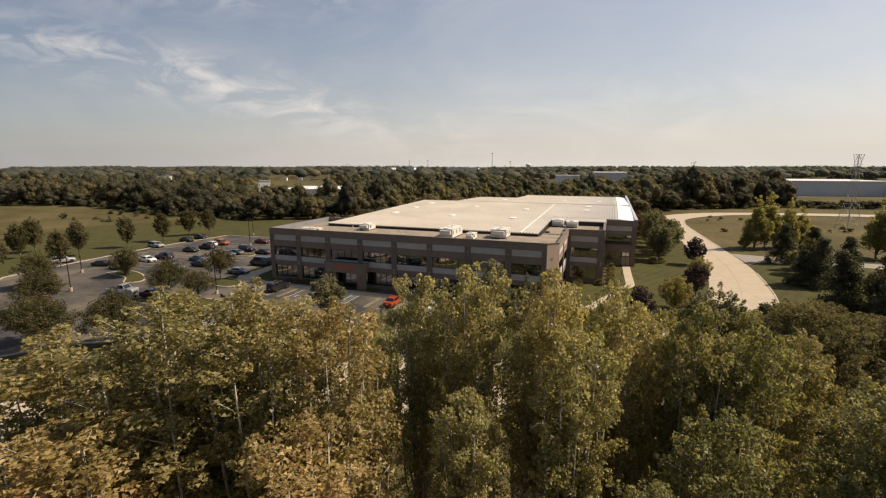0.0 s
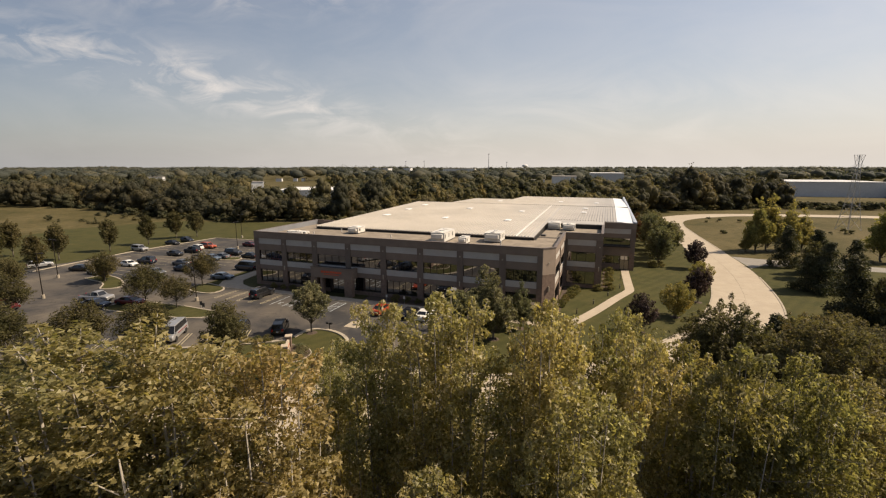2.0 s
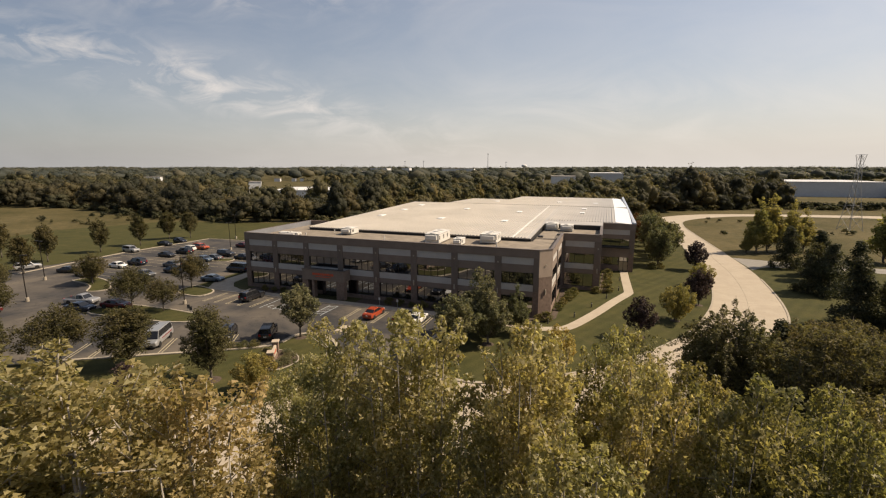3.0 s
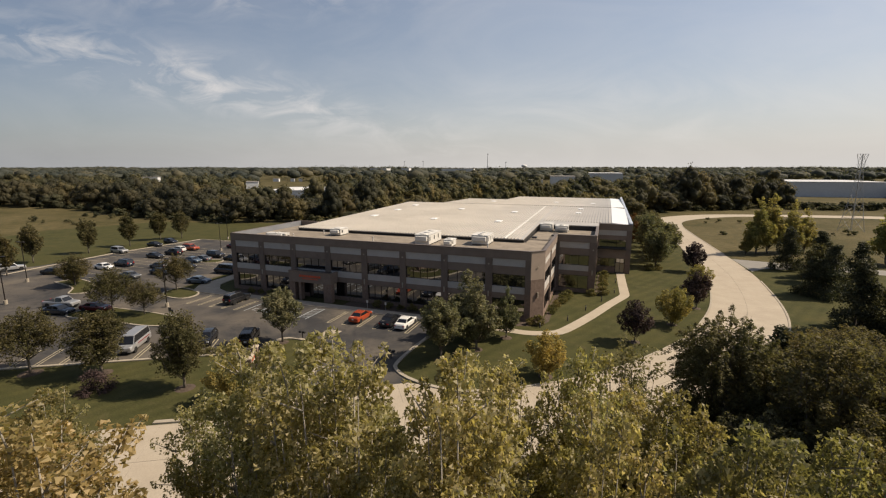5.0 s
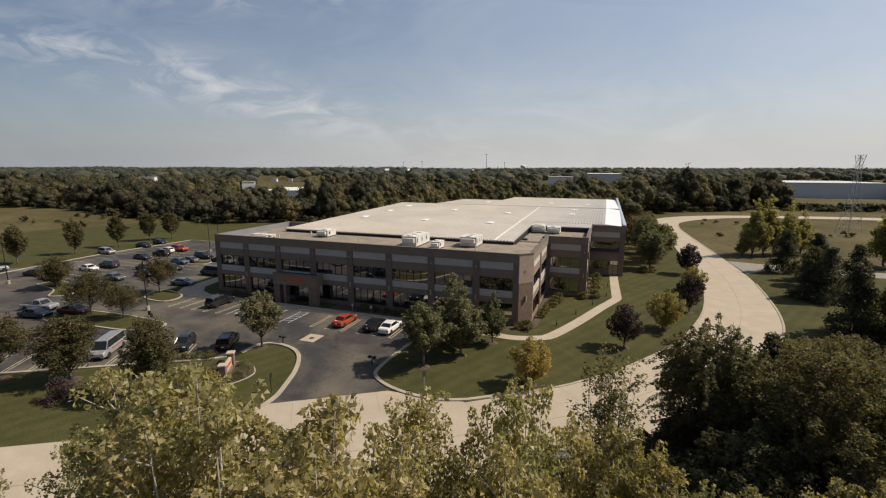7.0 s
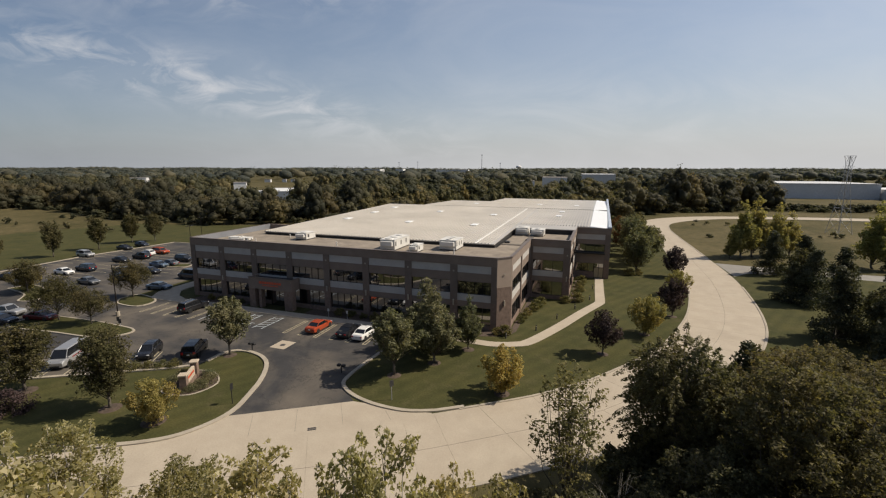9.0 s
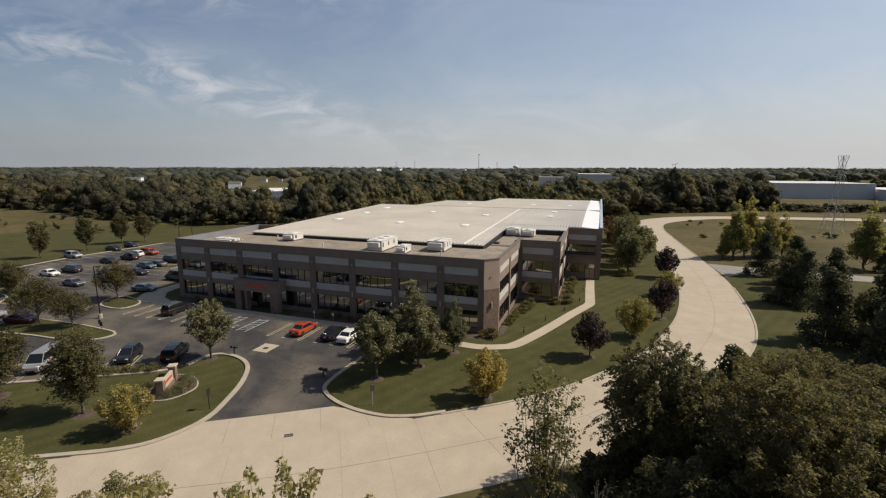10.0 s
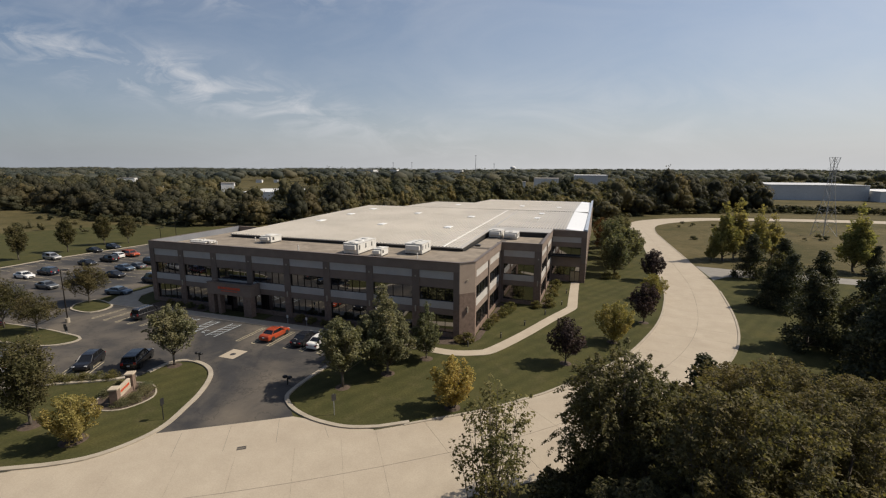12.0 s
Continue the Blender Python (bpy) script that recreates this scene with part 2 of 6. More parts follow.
ASPHALT = material("asphalt", asphalt_build)
CONCRETE = surface("road_concrete", (0.37, 0.312, 0.237), (0.43, 0.368, 0.282), 0.3, 10, 0.9, stain=(0.3, 0.93))
JOINT = surface("joint_tar", (0.18, 0.16, 0.13), (0.26, 0.23, 0.19), 2, 20, 0.95)
DRIVE = surface("grey_drive", (0.2, 0.187, 0.165), (0.265, 0.248, 0.22), 0.4, 12, 0.9)
KERB = surface("kerb_concrete", (0.315, 0.272, 0.212), (0.40, 0.35, 0.275), 0.8, 14, 0.9)
LINE = surface("line_paint", (0.30, 0.255, 0.165), (0.46, 0.40, 0.27), 2, 18, 0.8)
LINE_BLUE = surface("line_paint_pale_blue", (0.36, 0.40, 0.42), (0.50, 0.54, 0.56), 2, 18, 0.8)
MULCH = surface("bark_mulch", (0.05, 0.036, 0.026), (0.105, 0.075, 0.055), 3, 20, 0.95, relief=0.5)
WALL_BROWN = surface("brown_masonry", (0.18, 0.137, 0.108), (0.225, 0.173, 0.138), 0.6, 22, 0.85, relief=0.25)
# corner tan raised above the brown wall; part of the sunlight is in this colour
WALL_TAN_SUNLIT = surface("tan_render_sunlit", (0.335, 0.26, 0.2), (0.395, 0.308, 0.24), 0.6, 22, 0.85, relief=0.25)
WALL_DARK = surface("dark_brown_masonry", (0.145, 0.111, 0.089), (0.18, 0.139, 0.112), 0.6, 22, 0.85, relief=0.3)
WALL_LIGHT = surface("pale_panel", (0.40, 0.375, 0.345), (0.465, 0.44, 0.405), 0.5, 16, 0.85)
WALL_BRICK = surface("dark_split_brick", (0.15, 0.105, 0.08), (0.235, 0.165, 0.127), 2.5, 8, 0.9, relief=0.5)
COPING = surface("metal_coping", (0.14, 0.105, 0.08), (0.18, 0.14, 0.11), 1, 30, 0.45, 0.2)
MEMBRANE = surface("roof_ballast", (0.21, 0.175, 0.135), (0.31, 0.262, 0.205), 0.4, 7, 0.95, stain=(0.35, 0.72))
ROOF_WHITE = surface("white_metal_roof", (0.42, 0.39, 0.345), (0.50, 0.465, 0.415), 0.08, 5, 0.4, 0.0, 0.05, stain=(0.1, 0.88))
ROOF_PALE = surface("pale_blue_metal", (0.42, 0.46, 0.52), (0.5, 0.54, 0.6), 0.2, 6, 0.4, 0.2)
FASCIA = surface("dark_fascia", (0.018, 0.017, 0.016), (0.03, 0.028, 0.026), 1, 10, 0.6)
UNIT = surface("unit_white_metal", (0.55, 0.53, 0.49), (0.68, 0.66, 0.61), 0.8, 12, 0.5)
UNIT_GREY = surface("grille_grey_metal", (0.06, 0.06, 0.06), (0.11, 0.105, 0.10), 2, 25, 0.5, 0.4)
GLASS = material("tinted_reflective_glass", glass_build)
FRAME = surface("dark_bronze_frame", (0.02, 0.017, 0.014), (0.034, 0.028, 0.024), 3, 20, 0.4, 0.5)
SIGN_RED = surface("orange_red_letter", (0.55, 0.075, 0.03), (0.62, 0.10, 0.04), 3, 20, 0.5)
STONE = surface("sign_stone", (0.40, 0.33, 0.25), (0.50, 0.42, 0.32), 1.5, 10, 0.85)
BARK = surface("bark", (0.085, 0.07, 0.055), (0.17, 0.145, 0.115), 2, 16, 0.95, relief=0.6, stretch=(1, 1, 0.3))
BARK_PALE = surface("pale_bark", (0.22, 0.195, 0.16), (0.36, 0.33, 0.28), 2, 16, 0.9, relief=0.5, stretch=(1, 1, 0.3))
STEEL = surface("galvanised_steel", (0.30, 0.30, 0.30), (0.40, 0.40, 0.40), 1, 12, 0.6, 0.3)
WHITE_WALL = surface("far_white_wall", (0.60, 0.60, 0.60), (0.70, 0.70, 0.69), 0.05, 1, 0.7)
GREY_WALL = surface("far_grey_wall", (0.50, 0.505, 0.51), (0.58, 0.585, 0.59), 0.05, 1, 0.7)
FAR_ROOF = surface("far_roof", (0.25, 0.23, 0.21), (0.34, 0.31, 0.28), 0.1, 2, 0.8)
TYRE = surface("tyre_rubber", (0.012, 0.012, 0.012), (0.02, 0.02, 0.02), 5, 30, 0.85)
RIM = surface("alloy_rim", (0.35, 0.35, 0.36), (0.5, 0.5, 0.5), 5, 30, 0.3, 0.9)
CAR_GLASS = paint("car_glass", (0.012, 0.013, 0.015), 0.05)
LAMP_CLEAR = paint("lamp_clear", (0.55, 0.55, 0.55), 0.1)
LAMP_RED = paint("lamp_red", (0.28, 0.012, 0.01), 0.15)
BLACK_TRIM = surface("black_trim", (0.012, 0.012, 0.012), (0.022, 0.022, 0.022), 4, 30, 0.6)

# in the gold, olive and deep olive the palest leaves are painted sun glints
LEAF_GOLD = foliage("leaf_gold_olive", (0.25, 0.2, 0.095), (0.44, 0.35, 0.165), (0.7, 0.58, 0.37), 0.6, mid=0.6, rough=0.45, gloss=0.4)
LEAF_OLIVE = foliage("leaf_olive", (0.25, 0.225, 0.108), (0.44, 0.39, 0.188), (0.72, 0.64, 0.45), 0.6, mid=0.62, rough=0.45, gloss=0.45)
LEAF_OLIVE_DULL = foliage("leaf_dull_olive", (0.11, 0.104, 0.045), (0.21, 0.19, 0.085), (0.31, 0.27, 0.13), 0.42)
LEAF_OLIVE_DEEP = foliage("leaf_deep_olive", (0.19, 0.172, 0.08), (0.325, 0.29, 0.134), (0.54, 0.475, 0.29), 0.57, mid=0.68, rough=0.5, gloss=0.35)
LEAF_GREY = foliage("leaf_grey_green", (0.118, 0.117, 0.072), (0.24, 0.234, 0.147), (0.38, 0.36, 0.24), 0.47)
LEAF_THICKET = foliage("leaf_thicket_olive", (0.115, 0.1, 0.055), (0.2, 0.174, 0.095), (0.31, 0.265, 0.155), 0.48)
LEAF_DARK = foliage("leaf_dark_green", (0.068, 0.068, 0.04), (0.135, 0.13, 0.072), (0.21, 0.192, 0.108), 0.45)
LEAF_YELLOW = foliage("leaf_yellow", (0.35, 0.255, 0.09), (0.55, 0.405, 0.145), (0.66, 0.51, 0.21), 0.5)
LEAF_YELLOW_OLIVE = foliage("leaf_yellow_olive", (0.26, 0.222, 0.082), (0.41, 0.345, 0.135), (0.51, 0.435, 0.195), 0.48)
LEAF_PURPLE = foliage("leaf_purple", (0.04, 0.029, 0.033), (0.08, 0.056, 0.062), (0.13, 0.095, 0.1), 0.3)
LEAF_RUST = foliage("leaf_rust", (0.10, 0.055, 0.025), (0.17, 0.09, 0.04), (0.24, 0.12, 0.05), 0.3)
LEAF_BROWN = foliage("leaf_brown_olive", (0.07, 0.063, 0.03), (0.13, 0.114, 0.054), (0.2, 0.17, 0.09), 0.42)
LEAF_POPLAR = foliage("leaf_poplar", (0.27, 0.25, 0.115), (0.43, 0.385, 0.175), (0.54, 0.46, 0.22), 0.58)
NEEDLE = foliage("needles", (0.045, 0.051, 0.033), (0.09, 0.095, 0.06), (0.14, 0.137, 0.085), 0.28)
WOOD_MIX = foliage("woodland_leaf", (0.15, 0.134, 0.084), (0.185, 0.164, 0.101), (0.225, 0.195, 0.118), 0.5, 0.03, (0.75, 0.78, 0.8), (1.0, 0.97, 0.92), by_tree=True)
WOOD_DARK = foliage("woodland_dark_leaf", (0.083, 0.08, 0.056), (0.105, 0.1, 0.068), (0.132, 0.122, 0.079), 0.48, 0.03, (0.75, 0.78, 0.8), (1.0, 0.97, 0.92), by_tree=True)
WOOD_POPLAR = foliage("woodland_poplar_leaf", (0.2, 0.176, 0.1), (0.245, 0.213, 0.12), (0.29, 0.246, 0.137), 0.5, 0.09, (0.7, 0.74, 0.74), (1.0, 0.95, 0.86), by_tree=True)
# distance haze is painted into these leaves: paler and bluer than the near woods
WOOD_FAR_HAZED = foliage("hazed_woodland_leaf", (0.145, 0.15, 0.135), (0.155, 0.158, 0.141), (0.165, 0.165, 0.145), 0.5, 0.012, (0.7, 0.74, 0.78), (1.0, 0.98, 0.95), by_tree=True)


# ---- building blocks ----
def part(name, bm, mat, parent=None, label="", smooth=False):
    me = bpy.data.meshes.new(name)
    bmesh.ops.recalc_face_normals(bm, faces=bm.faces)
    bm.to_mesh(me)
    bm.free()
    me.materials.append(mat)
    if smooth:
        me.shade_smooth()
    ob = new(name, me)
    ob.parent = parent
    if label:
        ob["label"] = label
    return ob


def shared(name, me, parent, m):
    ob = new(name, me)
    ob.parent = parent
    ob.matrix_local = m
    return ob


def thing(name, m, label, category, group="", kind=""):
    ob = new(name)
    ob.empty_display_size = 0.3
    ob.matrix_basis = m
    return tagged(ob, label, category, group, kind)


def box(bm, x0, x1, y0, y1, z0, z1):
    vs = [bm.verts.new((x, y, z)) for z in (z0, z1) for x, y in ((x0, y0), (x1, y0), (x1, y1), (x0, y1))]
    for f in ((0, 1, 2, 3), (4, 5, 6, 7), (0, 1, 5, 4), (1, 2, 6, 5), (2, 3, 7, 6), (3, 0, 4, 7)):
        bm.faces.new([vs[i] for i in f])
    return bm


def boxes(*rows):
    bm = bmesh.new()
    for r in rows:
        box(bm, *r)
    return bm


def bevelled(bm, width, segments=1):
    bmesh.ops.bevel(bm, geom=list(bm.edges), offset=width, segments=segments, affect="EDGES", profile=0.7)
    return bm


def prism(poly, z0, z1):
    bm = bmesh.new()
    lo = [bm.verts.new((x, y, z0)) for x, y in poly]
    hi = [bm.verts.new((x, y, z1)) for x, y in poly]
    bm.faces.new(lo)
    bm.faces.new(hi)
    for i in range(len(poly)):
        j = (i + 1) % len(poly)
        bm.faces.new((lo[i], lo[j], hi[j], hi[i]))
    return bm


def tube(bm, points, radii, n=7):
    rings = []
    for i, (p, r) in enumerate(zip(points, radii)):
        p = Vector(p)
        a = Vector(points[max(i - 1, 0)])
        b = Vector(points[min(i + 1, len(points) - 1)])
        d = (b - a).normalized()
        s = d.orthogonal().normalized()
        t = d.cross(s)
        rings.append([bm.verts.new(p + (s * math.cos(2 * math.pi * k / n) + t * math.sin(2 * math.pi * k / n)) * r) for k in range(n)])
    for a, b in zip(rings, rings[1:]):
        for k in range(n):
            bm.faces.new((a[k], a[(k + 1) % n], b[(k + 1) % n], b[k]))
    bm.faces.new(rings[0])
    bm.faces.new(rings[-1])
    return bm


def smooth_line(points, step):
    """Catmull-Rom through points, resampled about every step metres."""
    out = []
    p = [Vector((*q, 0)[:3]) for q in points]
    p = [p[0] * 2 - p[1]] + p + [p[-1] * 2 - p[-2]]
    for a, b, c, d in zip(p, p[1:], p[2:], p[3:]):
        n = max(1, round((c - b).length / step))
        for k in range(n):
            t = k / n
            out.append(0.5 * (2 * b + (c - a) * t + (2 * a - 5 * b + 4 * c - d) * t * t + (3 * b - a - 3 * c + d) * t ** 3))
    out.append(p[-2])
    return [(v.x, v.y) for v in out]


def ribbon(line, w0, w1, z0, z1, closed=False):
    """A strip with thickness along a line, from offset w0 to w1 to its left."""
    bm = bmesh.new()
    n = len(line)
    rows = []
    for i in range(n):
        a = Vector(line[(i - 1) % n] if closed else line[max(i - 1, 0)])
        b = Vector(line[(i + 1) % n] if closed else line[min(i + 1, n - 1)])
        d = (b - a).normalized()
        s = Vector((-d.y, d.x))
        q0, q1 = Vector(line[i]) + s * w0, Vector(line[i]) + s * w1
        rows.append([bm.verts.new((q.x, q.y, z)) for q, z in ((q0, z0), (q1, z0), (q1, z1), (q0, z1))])
    pairs = list(zip(rows, rows[1:])) + ([(rows[-1], rows[0])] if closed else [])
    for a, b in pairs:
        for k in range(4):
            bm.faces.new((a[k], a[(k + 1) % 4], b[(k + 1) % 4], b[k]))
    if not closed:
        bm.faces.new(rows[0])
        bm.faces.new(rows[-1])
    return bm


def structure(ob, label, category):
    return tagged(ob, label, category, kind="structure")


# ---- ground, roads, lot ----
bm = bmesh.new()
bmesh.ops.create_grid(bm, x_segments=60, y_segments=60, size=4500)
ground = structure(part("ground", bm, GRASS), "rough grassy ground reaching to the horizon", "ground")

NORTH = [(-75, -66), (-45, -50), (-27.5, -40), (-10.5, -30.7), (-0.7, -24.1), (3.0, -21.3), (7.9, -17.5), (11.0, -14.4), (14.5, -10.4), (20.9, -0.7),
         (24.9, 8.4), (28.6, 21.0), (31.2, 39.0), (31.7, 60.0), (31.8, 89), (31.6, 118), (31.0, 147), (36, 168), (54, 186), (81, 196.5), (136, 206), (300, 215)]
SOUTH = [(-69, -77), (-39, -60.5), (-21.5, -49.5), (-4.5, -39.7), (5.3, -33), (10.5, -29), (15, -25.5), (19.0, -21.5), (23.0, -16.5), (29.4, -5.6),
         (35.6, 6.6), (39.2, 20), (41.4, 40.0), (41.8, 56), (40.6, 86), (39.7, 110), (39.5, 134), (43.2, 154), (57, 172), (79, 184.6), (136, 193), (300, 202)]


def paired(step):
    """Both road edges, sampled together."""
    mid = [((a[0] + b[0]) / 2, (a[1] + b[1]) / 2) for a, b in zip(NORTH, SOUTH)]
    n = [max(1, round(math.dist(p, q) / step)) for p, q in zip(mid, mid[1:])]

    def line(pts):
        out = []
        p = [Vector(q) for q in pts]
        p = [p[0] * 2 - p[1]] + p + [p[-1] * 2 - p[-2]]
        for (a, b, c, d), m in zip(zip(p, p[1:], p[2:], p[3:]), n):
            for k in range(m):
                t = k / m
                out.append(0.5 * (2 * b + (c - a) * t + (2 * a - 5 * b + 4 * c - d) * t * t + (3 * b - a - 3 * c + d) * t ** 3))
        return out + [p[-2]]
    return line(NORTH), line(SOUTH)


north, south = paired(1.6)
road = structure(part("road", prism([tuple(p) for p in north] + [tuple(p) for p in reversed(south)], -0.05, 0.018), JOINT), "pale concrete road curving round the site", "road")
middle = [tuple((a + b) / 2) for a, b in zip(north, south)]
lawn_area = ([q for q in middle if q[1] > -60 and q[1] < 118] + [(17, 125)] + [(10, 60), (3, 30), (-56, 30), (-62, 60), (-60, 104), (-95, 96), (-140, 80), (-172, 74), (-186, 40), (-176, -10), (-144, -44), (-104, -60), (-60, -58)])
structure(part("lawn", prism(lawn_area, -0.05, 0.006), LAWN), "mown green lawn round the building", "lawn")
verge_area = [q for q in middle if q[1] > -14 and q[1] < 60] + [(60, 60), (95, 57), (92, 20), (70, -8), (46, -14)]
structure(part("lawn", prism(verge_area, -0.052, 0.005), LAWN), "mown verge beyond the curving road", "lawn")
slab_n, slab_s = paired(4.6)
for k in range(len(slab_n) - 1):
    if slab_n[k][1] > 150:
        break
    for a, b in ((0.006, 0.4985), (0.5015, 0.994)):
        q = [slab_n[k].lerp(slab_s[k], a), slab_n[k + 1].lerp(slab_s[k + 1], a), slab_n[k + 1].lerp(slab_s[k + 1], b), slab_n[k].lerp(slab_s[k], b)]
        mid = (q[0] + q[1] + q[2] + q[3]) / 4
        q = [p.lerp(mid, 0.0035) for p in q]
        part("slab", prism([tuple(p) for p in q], 0.0, 0.034), CONCRETE, road)
part("far_slab", prism([tuple(p) for p in slab_n[k:]] + [tuple(p) for p in reversed(slab_s[k:])], 0.0, 0.034), CONCRETE, road)
apron_area = [(-19.3, -31.2), (-14.3, -28.0), (-9.3, -24.7), (-7.2, -24.6), (-4.6, -24.8), (-2.9, -24.6), (-0.9, -24.1), (-0.5, -24.7), (-10.2, -31.7), (-27.2, -41.0), (-25.3, -38.6), (-23.2, -37.4), (-21.3, -36.0), (-20.3, -34.4), (-19.7, -32.7)]
apron = structure(part("apron", prism(apron_area, -0.04, 0.03), CONCRETE), "pale concrete apron at the driveway mouth", "road")
for a, b in (((-17.2, -30.2), (-15.0, -33.3)), ((-13.7, -28.0), (-11.5, -31.3)), ((-10.2, -25.6), (-8.0, -28.8)), ((-5.4, -25.2), (-4.1, -26.6))):
    part("joint", ribbon([a, b], -0.018, 0.018, 0.02, 0.0325), JOINT, apron)

DRIVE_KERB = [(-31.4, -22.2), (-31.3, -19.6), (-30.4, -18.5), (-28.8, -18.2), (-26.5, -18.7), (-24.5, -19.9), (-23.0, -21.7), (-21.5, -24.4), (-20.5, -27.1), (-19.7, -29.6), (-19.6, -31.3), (-19.9, -32.8), (-20.5, -34.3), (-21.5, -35.8), (-23.3, -37.2), (-25.4, -38.4), (-28.4, -40.0)]
SOUTH_EDGE = [(-31.6, -23.6), (-33.6, -25.4), (-42.6, -30.6), (-50.4, -35.1), (-58.5, -39.8), (-62, -46), (-66, -58), (-86, -66), (-84, -36), (-100, -33), (-113, -20)]
LOT = ([(-19.3, -31.2), (-14.3, -28.0), (-9.3, -24.7)] + smooth_line([(-11.2, -22.9), (-12.5, -21.6), (-12.8, -19.0), (-12.7, -15), (-12.4, -12), (-11.9, -8.5), (-11.6, -4.9)], 1.0)
       + [(-62, -4.9), (-68, -4.0), (-68.5, 8), (-70, 45), (-114.6, 43.7), (-117, 17), (-117.5, 0), (-121, -8)] + SOUTH_EDGE[::-1] + [(-31.5, -20.2)]
       + smooth_line(DRIVE_KERB[1:10], 1.0)[:-1])
structure(part("parking_lot", prism(LOT, -0.045, 0.022), ASPHALT), "dark worn asphalt car park with faded patches", "parking lot")

kerb_edges = [
    smooth_line([(1.9, -22.15), (-0.6, -23.85), (-1.4, -24.2), (-2.95, -24.75), (-4.6, -24.95), (-7.2, -24.75), (-9.7, -24.0), (-11.4, -23.0), (-12.6, -21.7), (-12.95, -19.5), (-12.85, -16), (-12.5, -12), (-11.95, -8.5), (-11.6, -4.9)], 0.8),
    smooth_line(DRIVE_KERB, 0.8),
    SOUTH_EDGE[:7],
    [(-84, -36), (-100, -33), (-113, -20), (-115.5, 0), (-117, 17), (-114.6, 43.5), (-90, 45), (-71, 45)],
]
for k, line in enumerate(kerb_edges):
    side = (-0.2, 0.3) if k == 1 else (-0.45, 0.0)
    structure(part("kerb", ribbon(line, side[0], side[1], 0.0, 0.15), KERB), "pale concrete kerb edging the lawn", "kerb")
for line in ([p for p in north if p[1] > -22.9 and p[1] < 150], [p for p in south if p[1] > -60 and p[1] < 42], [p for p in south if p[1] > 72 and p[0] < 140]):
    structure(part("kerb", ribbon([tuple(p) for p in line], -0.15, 0.15, 0.0, 0.1), KERB), "low concrete road kerb", "kerb")

branch_n, branch_s = [(41.6, 66), (49, 64.5), (62, 63), (77, 62.5), (120, 58)], [(42.4, 51), (46, 55.5), (62, 57.5), (77, 55.5), (120, 50)]
structure(part("side_road", prism(branch_n + branch_s[::-1], -0.04, 0.012), DRIVE), "grey concrete side road", "road")

# pavements
structure(part("pavement", prism([(-11.6, -4.85), (-11.6, -2.9), (-57, -2.9), (-60, -1.6), (-62.5, 1), (-64, 10), (-66.5, 10), (-66, -1), (-63.5, -4.85)], -0.02, 0.12), KERB), "concrete pavement along the front of the building", "pavement")
path_line = smooth_line([(-11.6, -3.8), (-6, -4.4), (-1.7, -4.9), (1.0, -4.9), (3.7, -3.9), (5.4, -2.3), (8.5, 4.8), (11.6, 13.2), (13.6, 18.2), (14.35, 20.3), (14.4, 22.2), (14.2, 29.9), (14.05, 39.0)], 0.9)
structure(part("footpath", ribbon(path_line, -0.85, 0.85, -0.02, 0.05), CONCRETE), "winding pale concrete footpath across the lawn", "footpath")

# raised planted islands in the lot
for pts, lab in (([(-68.2, -7.0), (-66.2, -8.9), (-63.1, -9.5), (-60.9, -9.2), (-60.2, -7.4), (-61.6, -5.0), (-67.0, -3.6), (-68.3, -4.8)], "kerbed grass island with a tree"),
                 ([(-70, -17.4), (-60, -16.9), (-54.4, -17.1), (-51.0, -17.4), (-49.8, -18.4), (-50.8, -20.4), (-54, -21.6), (-60, -22), (-70, -22.6)], "kerbed grass island at the aisle end"),
                 ([(-96, -9.4), (-88, -11), (-83.6, -14.2), (-81.6, -11.5), (-87, -7.6), (-94, -6)], "kerbed grass island among the bays"),
                 ([(-84, 15.6), (-80.2, 16.8), (-80, 19), (-82, 20), (-85, 18)], "small kerbed island by the bays")):
    ring = smooth_line(pts + pts[:1], 0.8)[:-1]
    isle = structure(part("island", prism(ring, 0.0, 0.13), LAWN), lab, "island")
    part("kerb", ribbon(ring, -0.06, 0.24, 0.0, 0.17, closed=True), KERB, isle)

# painted bay lines, hairpin pairs
line_me = {}


def bay_line(x, y0, y1, mat=LINE, group="painted bay lines", twin=True, turn=0):
    key = (round(y1 - y0, 2), mat.name, twin)
    if key not in line_me:
        L = y1 - y0
        rows = [(-0.28, -0.16, 0, L, 0, 0.005), (0.16, 0.28, 0, L, 0, 0.005), (-0.28, 0.28, -0.12, 0, 0, 0.005)] if twin else [(-0.06, 0.06, 0, L, 0, 0.005)]
        ob = part("bay_line", boxes(*rows), mat)
        line_me[key] = ob.data
    else:
        ob = new("bay_line", line_me[key])
    ob.matrix_basis = pose(x, y0, 0.0225, 0, 0, turn)
    tagged(ob, "faded cream bay line painted on asphalt", "bay line", group, "structure")


for k in range(17):
    x = -15.8 - 2.62 * k
    if not -46 < x < -31:
        bay_line(x, -10.9, -5.5)
for k in range(9):
    x, y = -36.9 - 2.34 * k, -26.5 - 1.35 * k
    bay_line(x, y, y + 5.2, turn=30)


def cross_line(x0, x1, y):
    ob = part("bay_line", boxes((x0, x1, y - 0.06, y + 0.06, 0, 0.005)), LINE)
    ob.matrix_basis = pose(0, 0, 0.0225)
    tagged(ob, "faded cream bay line painted on asphalt", "bay line", "painted bay lines", "structure")


